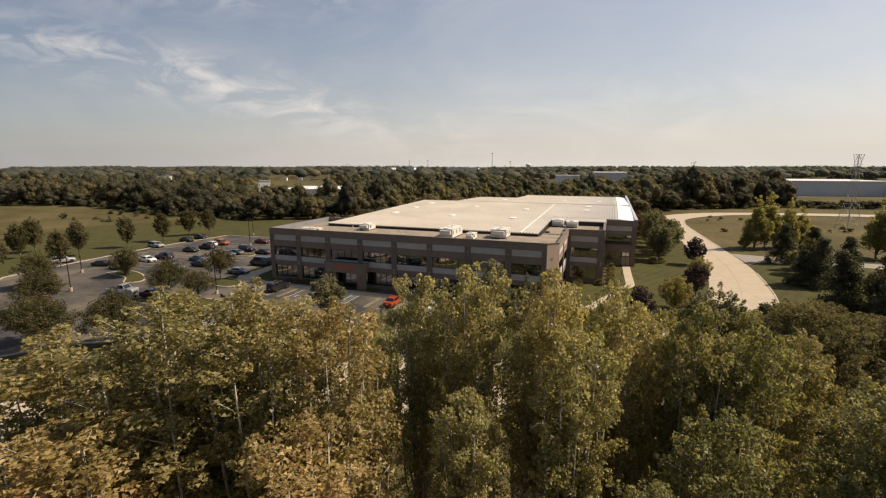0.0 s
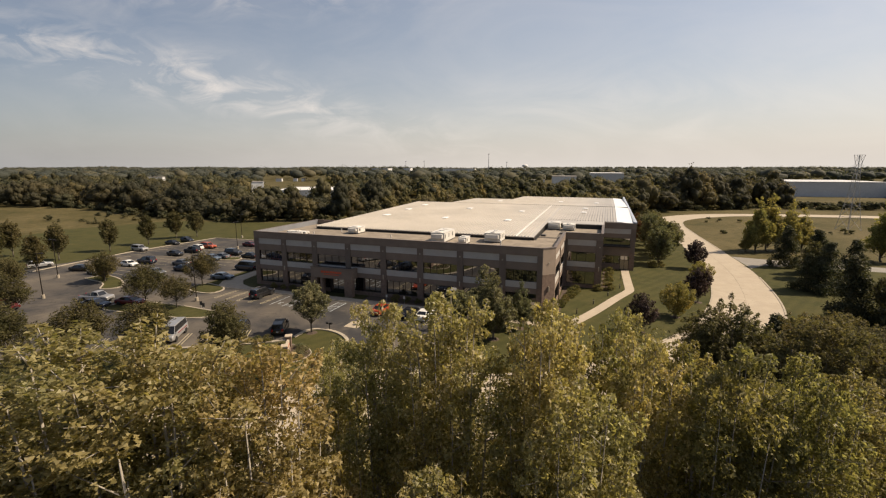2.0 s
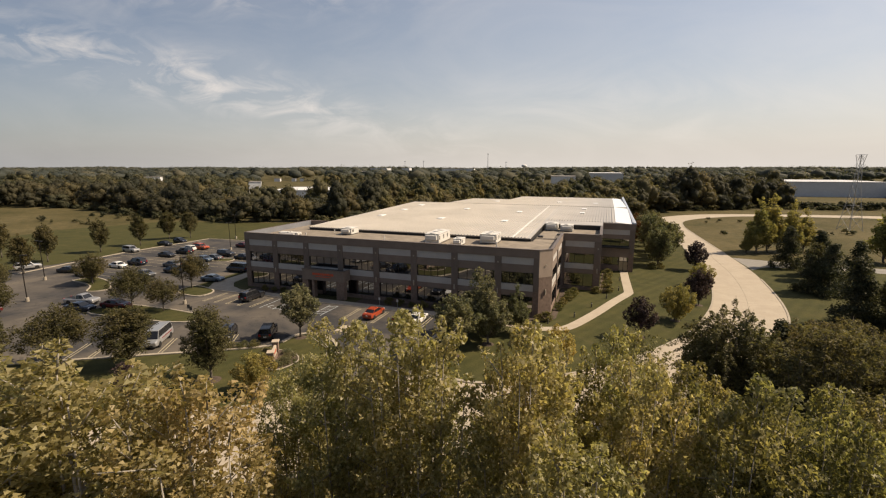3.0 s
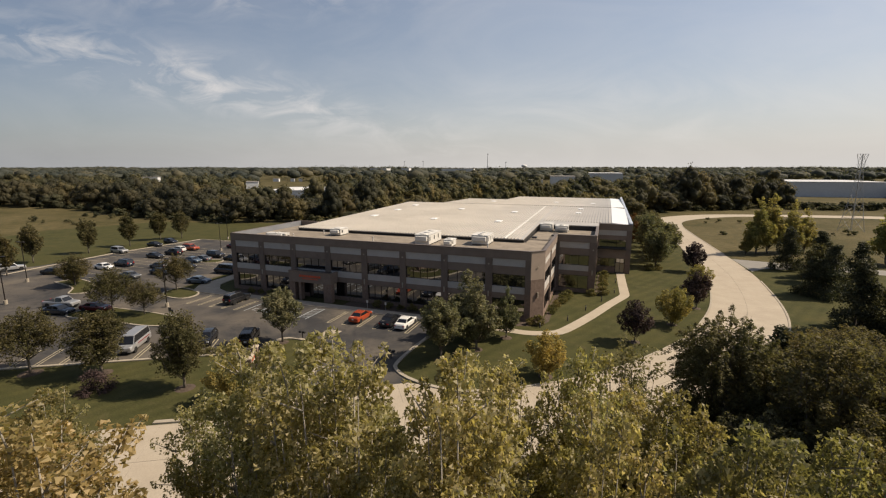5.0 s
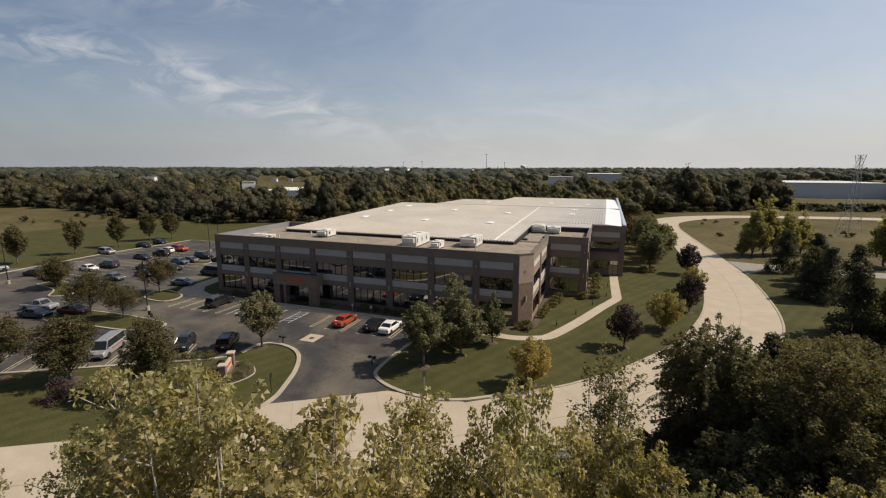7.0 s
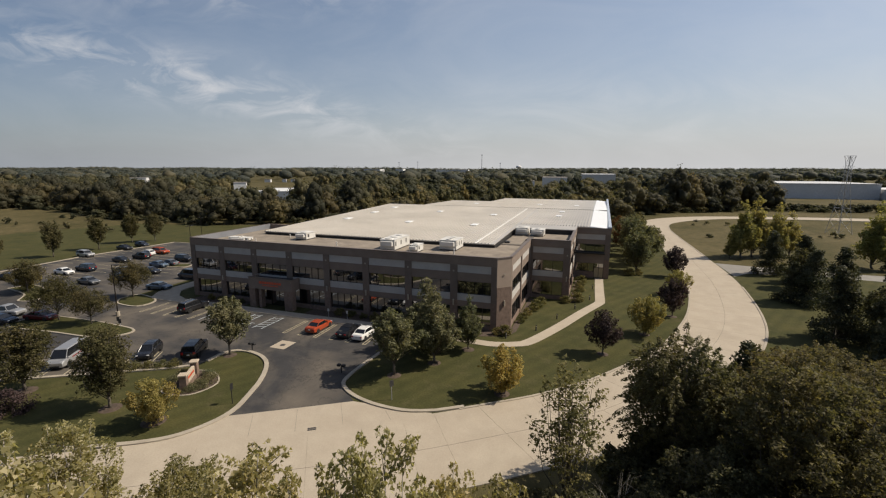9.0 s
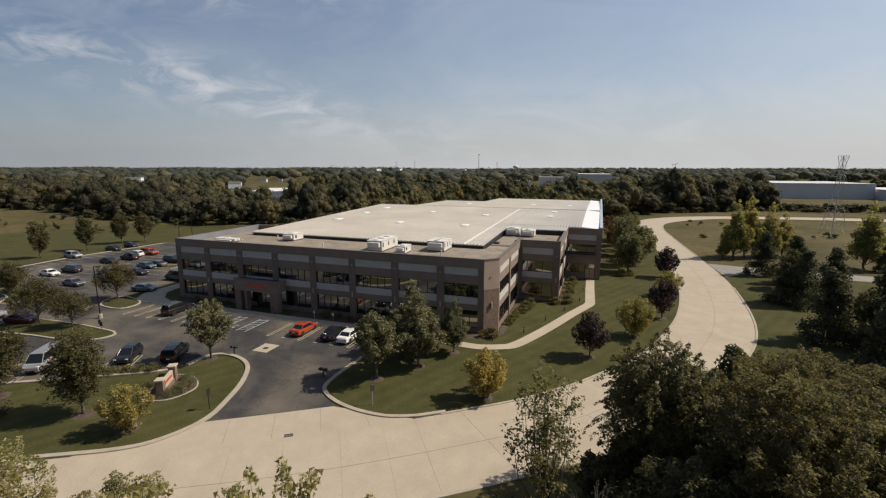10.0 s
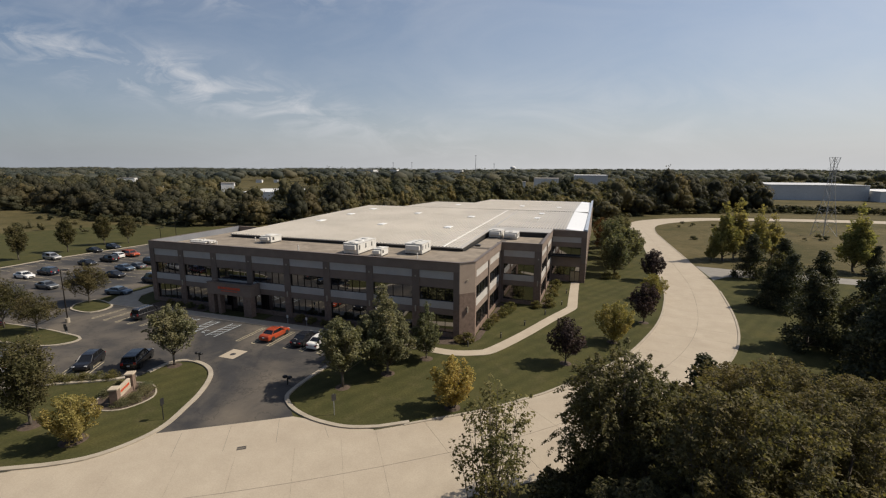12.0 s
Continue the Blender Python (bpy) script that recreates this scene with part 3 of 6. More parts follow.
for k in range(14):
    cross_line(-88.5, -77.5, 6 + 2.7 * k)
    cross_line(-102.5, -92.0, -4 + 2.7 * k)
    cross_line(-116.2, -110.0, 3 + 2.7 * k)

# accessible bays with hatching
hatch = boxes(*[(x - 0.06, x + 0.06, -10.8, -5.5, 0, 0.005) for x in (-45.4, -42.8, -41.4, -38.8, -37.4, -34.8, -33.2)])
for x0 in (-42.8, -38.8, -34.8):
    for k in range(5):
        y = -10.4 + k * 1.0
        w = 1.4 if x0 != -34.8 else 1.6
        vs = [hatch.verts.new(v) for v in ((x0, y, 0.005), (x0 + w, y + 0.7, 0.005), (x0 + w, y + 0.82, 0.005), (x0, y + 0.12, 0.005))]
        hatch.faces.new(vs)
for x0 in (-44.1, -40.1, -36.1):
    box(hatch, x0 - 0.35, x0 + 0.35, -10.0, -9.88, 0, 0.005)
    box(hatch, x0 - 0.35, x0 - 0.23, -10.0, -9.0, 0, 0.005)
    box(hatch, x0 - 0.3, x0 + 0.25, -9.1, -8.98, 0, 0.005)
ob = part("bay_marking", hatch, LINE_BLUE)
ob.matrix_basis = pose(0, 0, 0.0225)
tagged(ob, "pale painted accessible bays with hatched strips", "bay marking", kind="structure")

# ---- the office and warehouse ----
H = 11.0
ZP1, ZB1, ZW1, ZP0, ZB0, ZW0, ZS = 9.65, 8.5, 7.2, 5.25, 4.2, 3.3, 0.7
office = thing("office_building", pose(0, 0, 0), "two-storey brown masonry office with tinted windows and white metal roof", "building")
pane_me = {}


class Run:
    """One straight stretch of outer wall: from (x, y) along (ux, uy), outside to its right."""

    def __init__(self, x, y, ux, uy):
        self.o, self.u, self.n = Vector((x, y, 0)), Vector((ux, uy, 0)), Vector((uy, -ux, 0))

    def add(self, bm, u0, u1, d0, d1, z0, z1):
        vs = []
        for z in (z0, z1):
            for u, d in ((u0, d0), (u1, d0), (u1, d1), (u0, d1)):
                vs.append(bm.verts.new(self.o + self.u * u + self.n * d + Vector((0, 0, z))))
        for f in ((0, 1, 2, 3), (4, 5, 6, 7), (0, 1, 5, 4), (1, 2, 6, 5), (2, 3, 7, 6), (3, 0, 4, 7)):
            bm.faces.new([vs[i] for i in f])
        return bm

    def piece(self, name, mat, parent, *rows, label="", soft=0.0):
        bm = bmesh.new()
        for r in rows:
            self.add(bm, *r)
        if soft:
            bevelled(bm, soft)
        return part(name, bm, mat, parent, label)

    def window(self, u0, u1, z0, z1, panes):
        bm = bmesh.new()
        o = [(u0, z0), (u1, z0), (u1, z1), (u0, z1)]
        q = [(u0 + 0.07, z0 + 0.07), (u1 - 0.07, z0 + 0.07), (u1 - 0.07, z1 - 0.07), (u0 + 0.07, z1 - 0.07)]
        v = [[bm.verts.new(self.o + self.u * u + self.n * d + Vector((0, 0, z))) for u, z in ring_] for d in (-0.36, -0.2) for ring_ in (o, q)]
        for k in range(4):
            j = (k + 1) % 4
            bm.faces.new((v[0][k], v[0][j], v[1][j], v[1][k]))
            bm.faces.new((v[2][k], v[2][j], v[3][j], v[3][k]))
            bm.faces.new((v[0][k], v[0][j], v[2][j], v[2][k]))
            bm.faces.new((v[1][k], v[1][j], v[3][j], v[3][k]))
        w = part("window", bm, FRAME, office)
        s = (u1 - u0 - 0.07) / panes
        for k in range(panes):
            a = u0 + s * k + 0.07
            if k:
                self.piece("mullion", FRAME, w, (a - 0.07, a, -0.35, -0.21, z0 + 0.07, z1 - 0.07))
            bm = bmesh.new()
            self.add(bm, a, a + s - 0.07, -0.31, -0.28, z0 + 0.07, z1 - 0.07)
            part("pane", bm, GLASS, w)

    def bay(self, u0, u1, panes=4, low=True):
        self.piece("upper_panel", WALL_LIGHT, office, (u0, u1, -0.4, -0.1, ZB1, ZP1))
        self.piece("upper_band", WALL_BROWN, office, (u0, u1, -0.4, -0.06, ZW1, ZB1))
        self.window(u0, u1, ZP0, ZW1, panes)
        self.piece("lower_panel", WALL_LIGHT, office, (u0, u1, -0.4, -0.1, ZB0, ZP0))
        self.piece("lower_band", WALL_BROWN, office, (u0, u1, -0.4, -0.06, ZW0, ZB0))
        if low:
            self.window(u0, u1, ZS, ZW0, panes)
            self.piece("base_course", WALL_BRICK, office, (u0, u1, -0.4, -0.04, 0, ZS))

    def pilaster(self, u0, u1):
        p = self.piece("pilaster", WALL_DARK, office, (u0, u1, -0.4, 0.06, ZB0, ZP1))
        self.piece("pilaster_base", WALL_BRICK, office, (u0, u1, -0.4, 0.08, 0, ZB0), label="dark split-faced masonry")
        return p

    def parapet(self, u0, u1):
        self.piece("parapet", WALL_BROWN, office, (u0, u1, -0.35, 0.06, ZP1, H - 0.06))
        self.piece("coping", COPING, office, (u0, u1, -0.42, 0.12, H - 0.06, H + 0.02))


def sconce(run, u, z, lamp_z=None):
    run.piece("rosette", KERB, office, (u - 0.13, u + 0.13, 0.06, 0.12, z - 0.13, z + 0.13), soft=0.04)
    if lamp_z:
        run.piece("wall_lamp", KERB, office, (u - 0.1, u + 0.1, 0.06, 0.26, lamp_z - 0.45, lamp_z + 0.45), soft=0.04)


front = Run(-57.8, 0, 1, 0)
edges = [(0.0, 1.0)] + [(57.8 + c - 0.55, 57.8 + c + 0.55) for c in (-50.6, -43.4, -36.0, -28.6, -21.3, -13.9, -6.5)] + [(57.0, 57.8)]
for k, (a, b) in enumerate(edges):
    front.pilaster(a, b)
    if 0 < k < 8:
        sconce(front, (a + b) / 2, 8.7, 3.9 if k not in (2, 3) else None)
for k, (a, b) in enumerate(zip(edges, edges[1:])):
    front.bay(a[1], b[0], 5 if k in (3, 4, 5) else 4)
front.parapet(0, 57.8)

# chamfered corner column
part("corner_column", prism([(0, -0.06), (0.1, -0.06), (1.9, 1.66), (1.9, 1.76), (1.5, 1.9), (-0.1, 0.36)], 6.6, H - 0.06), WALL_TAN_SUNLIT, office, "smooth tan upper corner, painted lighter for the sun on it")
part("corner_column", prism([(0, -0.08), (0.12, -0.08), (1.92, 1.65), (1.92, 1.78), (1.5, 1.9), (-0.1, 0.36)], 0, 6.6), WALL_BRICK, office, "dark split-faced brick lower corner")
part("coping", prism([(0, -0.12), (0.15, -0.12), (1.96, 1.62), (1.96, 1.78), (1.4, 1.95), (-0.1, 0.42)], H - 0.06, H + 0.02), COPING, office)
cham = Run(0.1, -0.06, 0.723, 0.691)
sconce(cham, 1.2, 8.5, 4.2)

side = Run(1.84, 1.77, 0, 1)
for a, b in ((0, 0.5), (8.3, 9.1), (17.1, 17.91)):
    side.pilaster(a, b)
side.bay(0.5, 8.3, 4)
side.bay(9.1, 17.1, 4)
side.parapet(0, 17.91)
wing = Run(1.84, 19.68, 1, 0)
wing.pilaster(0, 0.5)
wing.pilaster(5.9, 7.1)
wing.bay(0.5, 5.9, 3)
wing.parapet(0, 7.1)
sconce(wing, 6.6, 8.3, 4.0)
wing_side = Run(8.92, 19.68, 0, 1)
for a, b in ((0, 0.6), (9.2, 10.1), (18.7, 19.44)):
    wing_side.pilaster(a, b)
wing_side.bay(0.6, 9.2, 4)
wing_side.bay(10.1, 18.7, 4)
wing_side.parapet(0, 19.44)
rear_wing = Run(8.92, 39.12, 1, 0)
rear_wing.pilaster(5.9, 7.0)
rear_wing.piece("upper_panel", WALL_LIGHT, office, (0, 5.9, -0.4, -0.1, ZB1, ZP1))
rear_wing.piece("upper_band", WALL_BROWN, office, (0, 5.9, -0.4, -0.06, ZW1 + 0.3, ZB1))
rear_wing.window(0, 5.9, ZP0 + 0.5, ZW1 + 0.3, 3)
rear_wing.piece("canopy_edge", FASCIA, office, (-0.2, 6.0, -0.4, 0.9, ZP0 + 0.2, ZP0 + 0.5))
rear_wing.piece("lower_band", WALL_BROWN, office, (0, 5.9, -0.4, -0.02, ZW0, ZP0 + 0.2))
rear_wing.window(0, 3.9, 1.4, ZW0, 3)
rear_wing.piece("base_course", WALL_BRICK, office, (0, 3.9, -0.4, -0.04, 0, 1.4))
door = rear_wing.piece("door", FRAME, office, (3.9, 5.9, -0.36, -0.2, 0.02, 0.12), (3.9, 4.0, -0.36, -0.2, 0.12, 3.3), (4.86, 4.94, -0.36, -0.2, 0.12, 3.3), (5.8, 5.9, -0.36, -0.2, 0.12, 3.3), (4.0, 5.8, -0.36, -0.2, 2.3, 2.4), label="glazed side entrance")
for a, b in ((4.0, 4.86), (4.94, 5.8)):
    # warm light in the lower door panes is painted as an opaque base colour
    rear_wing.piece("pane", surface("glazing_painted_warm_lit", (0.30, 0.24, 0.15), (0.38, 0.31, 0.2), 2, 10, 0.3), door, (a, b, -0.3, -0.27, 0.12, 2.3))
    rear_wing.piece("pane", GLASS, door, (a, b, -0.3, -0.27, 2.4, 3.3))
rear_wing.parapet(0, 7.0)
far_side = Run(15.92, 39.12, 0, 1)
far_side.piece("side_wall", WALL_BROWN, office, (0.36, 92, -0.4, 0, 0, H - 0.3))
far_side.piece("coping", ROOF_PALE, office, (0, 92, -0.5, 0.06, H - 0.3, H + 0.3), label="pale metal parapet")
far_side.piece("parapet_lining", ROOF_PALE, office, (0.5, 91.8, -0.62, -0.5, 9.8, H + 0.25))
left_run = Run(-57.8, 21.5, 0, -1)
left_run.piece("side_wall", WALL_BROWN, office, (0, 21.5, -0.4, 0.02, 0, ZP1), label="plain brown end wall")
left_run.parapet(0, 21.4)
left_run.piece("parapet_lining", surface("lining_grey", (0.16, 0.165, 0.18), (0.22, 0.225, 0.24), 0.3, 6, 0.5), office, (0, 21.1, -0.5, -0.42, 9.9, H))
back = Run(-52.6, 21.5, -1, 0)
back.piece("rear_wall", WALL_BROWN, office, (0, 5.2, -0.4, 0, 0, H))
# added unseen block, coloured near-black to stand in for unlit floors behind the glass
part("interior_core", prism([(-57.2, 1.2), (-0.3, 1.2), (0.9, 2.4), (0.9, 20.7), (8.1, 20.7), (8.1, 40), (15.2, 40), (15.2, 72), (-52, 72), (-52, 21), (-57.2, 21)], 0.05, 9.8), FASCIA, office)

# roofs
part("flat_roof", prism([(-57.4, 0.35), (0.0, 0.35), (1.5, 1.85), (1.5, 20.0), (8.57, 20.0), (8.57, 38.0), (-3.2, 38.0), (-3.2, 14.2), (-52.2, 14.2), (-52.2, 21.1), (-57.4, 21.1)], 9.8, 9.95), MEMBRANE, office, "tan ballasted flat roof")
part("roof_crossing", boxes((-3.2, 0.9, 17.6, 18.6, 9.95, 10.02), (0.2, 1.2, 18.6, 34.5, 9.95, 10.02)), surface("dark_roof_strip", (0.10, 0.085, 0.07), (0.14, 0.12, 0.10), 1, 10, 0.9), office, "dark walkway pad")


EAVE_Y, RIDGE_Y = 13.6, 73.0


def roof_z(y):
    """Shallow gable: 10.6 m at the eave, 11.8 m at the ridge line."""
    return 10.6 + 1.2 * (y - EAVE_Y) / (RIDGE_Y - EAVE_Y) if y < RIDGE_Y else 11.8 - 1.2 * (y - RIDGE_Y) / 58


def metal_roof(poly, x0, x1, y0, y1):
    bm = bmesh.new()
    hi = [bm.verts.new((x, y, roof_z(y))) for x, y in poly]
    lo = [bm.verts.new((x, y, roof_z(y) - 0.16)) for x, y in poly]
    bm.faces.new(hi)
    bm.faces.new(lo)
    for i in range(len(poly)):
        j = (i + 1) % len(poly)
        bm.faces.new((lo[i], lo[j], hi[j], hi[i]))
    r = part("metal_roof", bm, ROOF_WHITE, office, "white standing-seam metal roof")
    rib = boxes((-0.06, 0.06, y0, y1, 0, 0.15))
    for v in rib.verts:
        v.co.z += roof_z(v.co.y)
    first = part("seam", rib, ROOF_WHITE, r)
    first.matrix_local = pose(x0 + 0.3, 0, 0)
    for k in range(1, int((x1 - x0) / 0.62)):
        shared("seam", first.data, r, pose(x0 + 0.3 + k * 0.62, 0, 0))
    return r


metal_roof([(-52.6, 13.6), (-3.6, 13.6), (-3.6, 73), (-52.6, 73)], -52.6, -3.8, 13.65, 72.9)
metal_roof([(-3.596, 34.2), (8.9, 34.2), (8.9, 39.6), (11.6, 39.6), (11.6, 73), (-3.596, 73)], -3.6, 11.4, 39.7, 72.9)
metal_roof([(-40.5, 73.25), (11.6, 73.25), (11.6, 104), (-40.5, 104)], -40.5, 11.4, 73.3, 103.9)
metal_roof([(-25.6, 104.004), (11.6, 104.004), (11.6, 131), (-25.6, 131)], -25.6, 11.4, 104.1, 130.9)
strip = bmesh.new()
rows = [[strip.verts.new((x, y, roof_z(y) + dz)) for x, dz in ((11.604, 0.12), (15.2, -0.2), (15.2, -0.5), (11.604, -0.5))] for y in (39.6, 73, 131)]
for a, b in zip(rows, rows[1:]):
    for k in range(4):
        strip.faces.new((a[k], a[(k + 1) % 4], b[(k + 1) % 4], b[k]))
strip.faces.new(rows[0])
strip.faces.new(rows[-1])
part("roof_slope", strip, surface("bright_metal_roof", (0.80, 0.80, 0.79), (0.86, 0.86, 0.85), 0.1, 5, 0.35), office, "metal edge slope, lighter than the main roof")
part("expansion_joint", boxes((-52.6, 15.2, 73.0, 73.25, 10.9, 11.9)), surface("joint_cover", (0.30, 0.28, 0.25), (0.36, 0.34, 0.3), 0.5, 5, 0.6), office, "grey roof joint cover")
cap = boxes((-7.2, -6.9, 13.7, 72, 0, 0.12))
for v in cap.verts:
    v.co.z += roof_z(v.co.y)
part("ridge_cap", cap, surface("bright_cap", (0.82, 0.81, 0.78), (0.88, 0.87, 0.84), 0.1, 5, 0.4), office, "bright white ridge cap")
part("eave_fascia", boxes((-52.5, -3.7, 13.8, 14.1, 9.9, 10.44)), FASCIA, office, "dark eave below the metal roof")
notch = boxes((-3.8, -3.5, 13.8, 34.4, 9.9, 10.44))
for v in notch.verts:
    if v.co.z > 10:
        v.co.z = roof_z(v.co.y) - 0.165
part("eave_fascia", notch, FASCIA, office, "dark eave below the metal roof")
part("eave_fascia", boxes((-3.5, 8.56, 34.3, 34.6, 9.9, roof_z(34.3) - 0.165)), FASCIA, office, "dark eave below the metal roof")
for x0, x1, y0, y1, z in ((-52.5, -52.1, 21.6, 72.9, 10.6), (-52.1, -40, 72.5, 72.9, 11.6), (-40.4, -40, 73.3, 103.9, 11), (-40, -25, 103.5, 103.9, 11), (-25.5, -25.1, 104, 130.9, 10.4), (-25.1, 15.5, 130.5, 130.9, 10.4)):
    part("warehouse_wall", boxes((x0, x1, y0, y1, 0, z)), WALL_BROWN, office)
DOME = surface("skylight_dome", (0.82, 0.82, 0.8), (0.9, 0.9, 0.88), 1, 5, 0.3)
for x, y in ((-46, 36), (-46, 50), (-46, 63), (-29, 35), (-29, 57), (-13, 35), (-13, 54), (3.5, 56), (3.5, 66), (-27, 88), (-6, 92), (6, 90)):
    part("skylight", bevelled(boxes((x - 0.7, x + 0.7, y - 1.3, y + 1.3, roof_z(y), roof_z(y) + 0.2)), 0.06), DOME, office, "white domed skylight")


def roof_unit(x0, x1, y0, y1, h, label, grilles=2):
    u = thing("roof_unit", pose(x0, y0, 9.95), label, "roof unit", "units on the flat roof")
    w, d = x1 - x0, y1 - y0
    part("base_frame", boxes((0.08, w - 0.08, 0.08, d - 0.08, 0, 0.16)), UNIT_GREY, u)
    part("casing", bevelled(boxes((0, w, 0, d, 0.16, h)), 0.05), UNIT, u)
    part("top_panel", boxes((-0.05, w + 0.05, -0.05, d + 0.05, h, h + 0.07)), UNIT, u)
    for k in range(grilles):
        a = d * (k + 0.15) / grilles
        part("grille", boxes((w, w + 0.03, a, a + d * 0.16 / grilles, 0.45 * h, 0.85 * h)), UNIT_GREY, u)
        fan = bmesh.new()
        bmesh.ops.create_cone(fan, cap_ends=True, segments=14, radius1=min(w, d / grilles) * 0.36, radius2=min(w, d / grilles) * 0.33, depth=0.12,
                              matrix=Matrix.Translation((w / 2, a + d * 0.3 / grilles, h + 0.15)))
        part("fan_cowl", fan, UNIT, u)
    part("intake_hood", bevelled(boxes((w * 0.1, w * 0.9, -0.55, 0, h * 0.45, h * 0.9)), 0.06), UNIT, u)
    return u


roof_unit(-21.3, -18.6, 5.2, 11.5, 1.8, "long white rooftop air handler on the tan roof", 3)
roof_unit(-15.8, -14.3, 4.9, 7.4, 1.2, "small grey rooftop unit with white top", 1)
roof_unit(-11.9, -8.9, 8.7, 12.7, 1.7, "white rooftop unit with three fan cowls", 3)
roof_unit(-41.7, -39.3, 9.6, 12.6, 1.3, "white box rooftop unit", 1)
roof_unit(-53.6, -49.0, 4.9, 6.4, 0.55, "low flat white rooftop curb", 2)
roof_unit(-2.9, -0.4, 30.3, 33.6, 1.5, "white rooftop unit beside the metal eave", 1)
roof_unit(0.3, 2.9, 29.8, 32.6, 1.3, "white boxy rooftop unit with dark grilles", 2)
for x, y, h in ((-45.6, 3.2, 1.0), (-28.4, 3.0, 1.3), (-7.6, 3.4, 1.3), (-44.5, 11.5, 0.6)):
    bm = bmesh.new()
    tube(bm, [(0, 0, 0), (0, 0, h)], [0.09, 0.09], 8)
    tube(bm, [(0, 0, h - 0.1), (0, 0, h + 0.06)], [0.13, 0.12], 8)
    v = part("vent_pipe", bm, UNIT)
    v.matrix_basis = pose(x, y, 9.95)
    tagged(v, "white vent pipe standing on the flat roof", "vent pipe", "vent pipes on the roof")
for x, y in ((-4.9, 20.0), (-1.6, 23.5)):
    v = part("roof_vent", bevelled(boxes((-0.5, 0.5, -0.4, 0.4, 0, 0.35)), 0.08), UNIT_GREY)
    v.matrix_basis = pose(x + 2.4, y, 9.95)
    tagged(v, "low dark roof vent", "roof vent", "low vents on the roof")

# entrance porch
porch = thing("entrance_porch", pose(-42.8, -2.3, 0), "brown masonry entrance porch with an orange-red sign band", "porch")
part("sign_band", boxes((0, 8.8, 0, 0.4, 3.3, 5.25)), WALL_BROWN, porch)
for x in (0, 8.4):
    part("side_band", boxes((x, x + 0.4, 0.4, 2.22, 3.3, 5.25)), WALL_BROWN, porch)
part("porch_roof", boxes((0.4, 8.4, 0.4, 2.2, 3.5, 5.0)), FASCIA, porch, "black roof membrane")
for x, w in ((0.0, 1.2), (2.0, 0.5), (7.2, 1.6)):
    part("porch_pillar", boxes((x, x + w, 0.05, 1.0, 0, 3.3)), WALL_BRICK, porch)
part("coping", boxes((-0.06, 8.86, -0.06, 0.46, 5.25, 5.32)), COPING, porch)
bars = bmesh.new()
x = 2.3
for w in (0.5, 0.36, 0.42, 0.22, 0.46, 0.36, 0.46, 0.28, 0.42):
    box(bars, x, x + w, -0.06, 0, 4.3, 4.68)
    x += w + 0.12
part("sign_lettering", bars, SIGN_RED, porch, "orange-red sign bars")
part("sign_lettering", boxes((2.9, 6.2, -0.05, 0, 3.95, 4.07)), SIGN_RED, porch, "thin red sign bar")
entry = part("entrance_door", boxes((3.0, 3.1, 1.85, 1.95, 0, 2.9), (4.7, 4.8, 1.85, 1.95, 0, 2.9), (6.4, 6.5, 1.85, 1.95, 0, 2.9), (3.1, 6.4, 1.85, 1.95, 2.9, 3.0)), FRAME, porch)
for a, b in ((3.1, 4.7), (4.8, 6.4)):
    part("pane", boxes((a, b, 1.88, 1.91, 0.05, 2.9)), GLASS, entry)


# ---- plants ----
def leaf_mesh(name, c, nrm, size, aspect, mat, tone=None):
    """Small leaves at c facing nrm; one mesh."""
    rng = np.random.default_rng(len(c))
    n = len(c)
    nrm = nrm / np.maximum(np.linalg.norm(nrm, axis=1, keepdims=True), 1e-6)
    a = rng.normal(size=(n, 3))
    t = np.cross(nrm, a)
    t /= np.maximum(np.linalg.norm(t, axis=1, keepdims=True), 1e-6)
    b = np.cross(nrm, t)
    s = size[:, None] * 0.5
    v = np.stack([c + t * s * 1.1, c - t * s * 0.7 + b * s * aspect * 1.15, c - t * s * 0.7 - b * s * aspect * 1.15], axis=1)
    me = bpy.data.meshes.new(name)
    me.vertices.add(3 * n)
    me.vertices.foreach_set("co", v.reshape(-1, 3).astype(np.float32).ravel())
    me.loops.add(3 * n)
    me.loops.foreach_set("vertex_index", np.arange(3 * n, dtype=np.int32))
    me.polygons.add(n)
    me.polygons.foreach_set("loop_start", np.arange(0, 3 * n, 3, dtype=np.int32))
    me.update(calc_edges=True)
    if tone is not None:
        me.attributes.new("tone", "FLOAT", "FACE").data.foreach_set("value", tone.astype(np.float32))
    me.materials.append(mat)
    return me


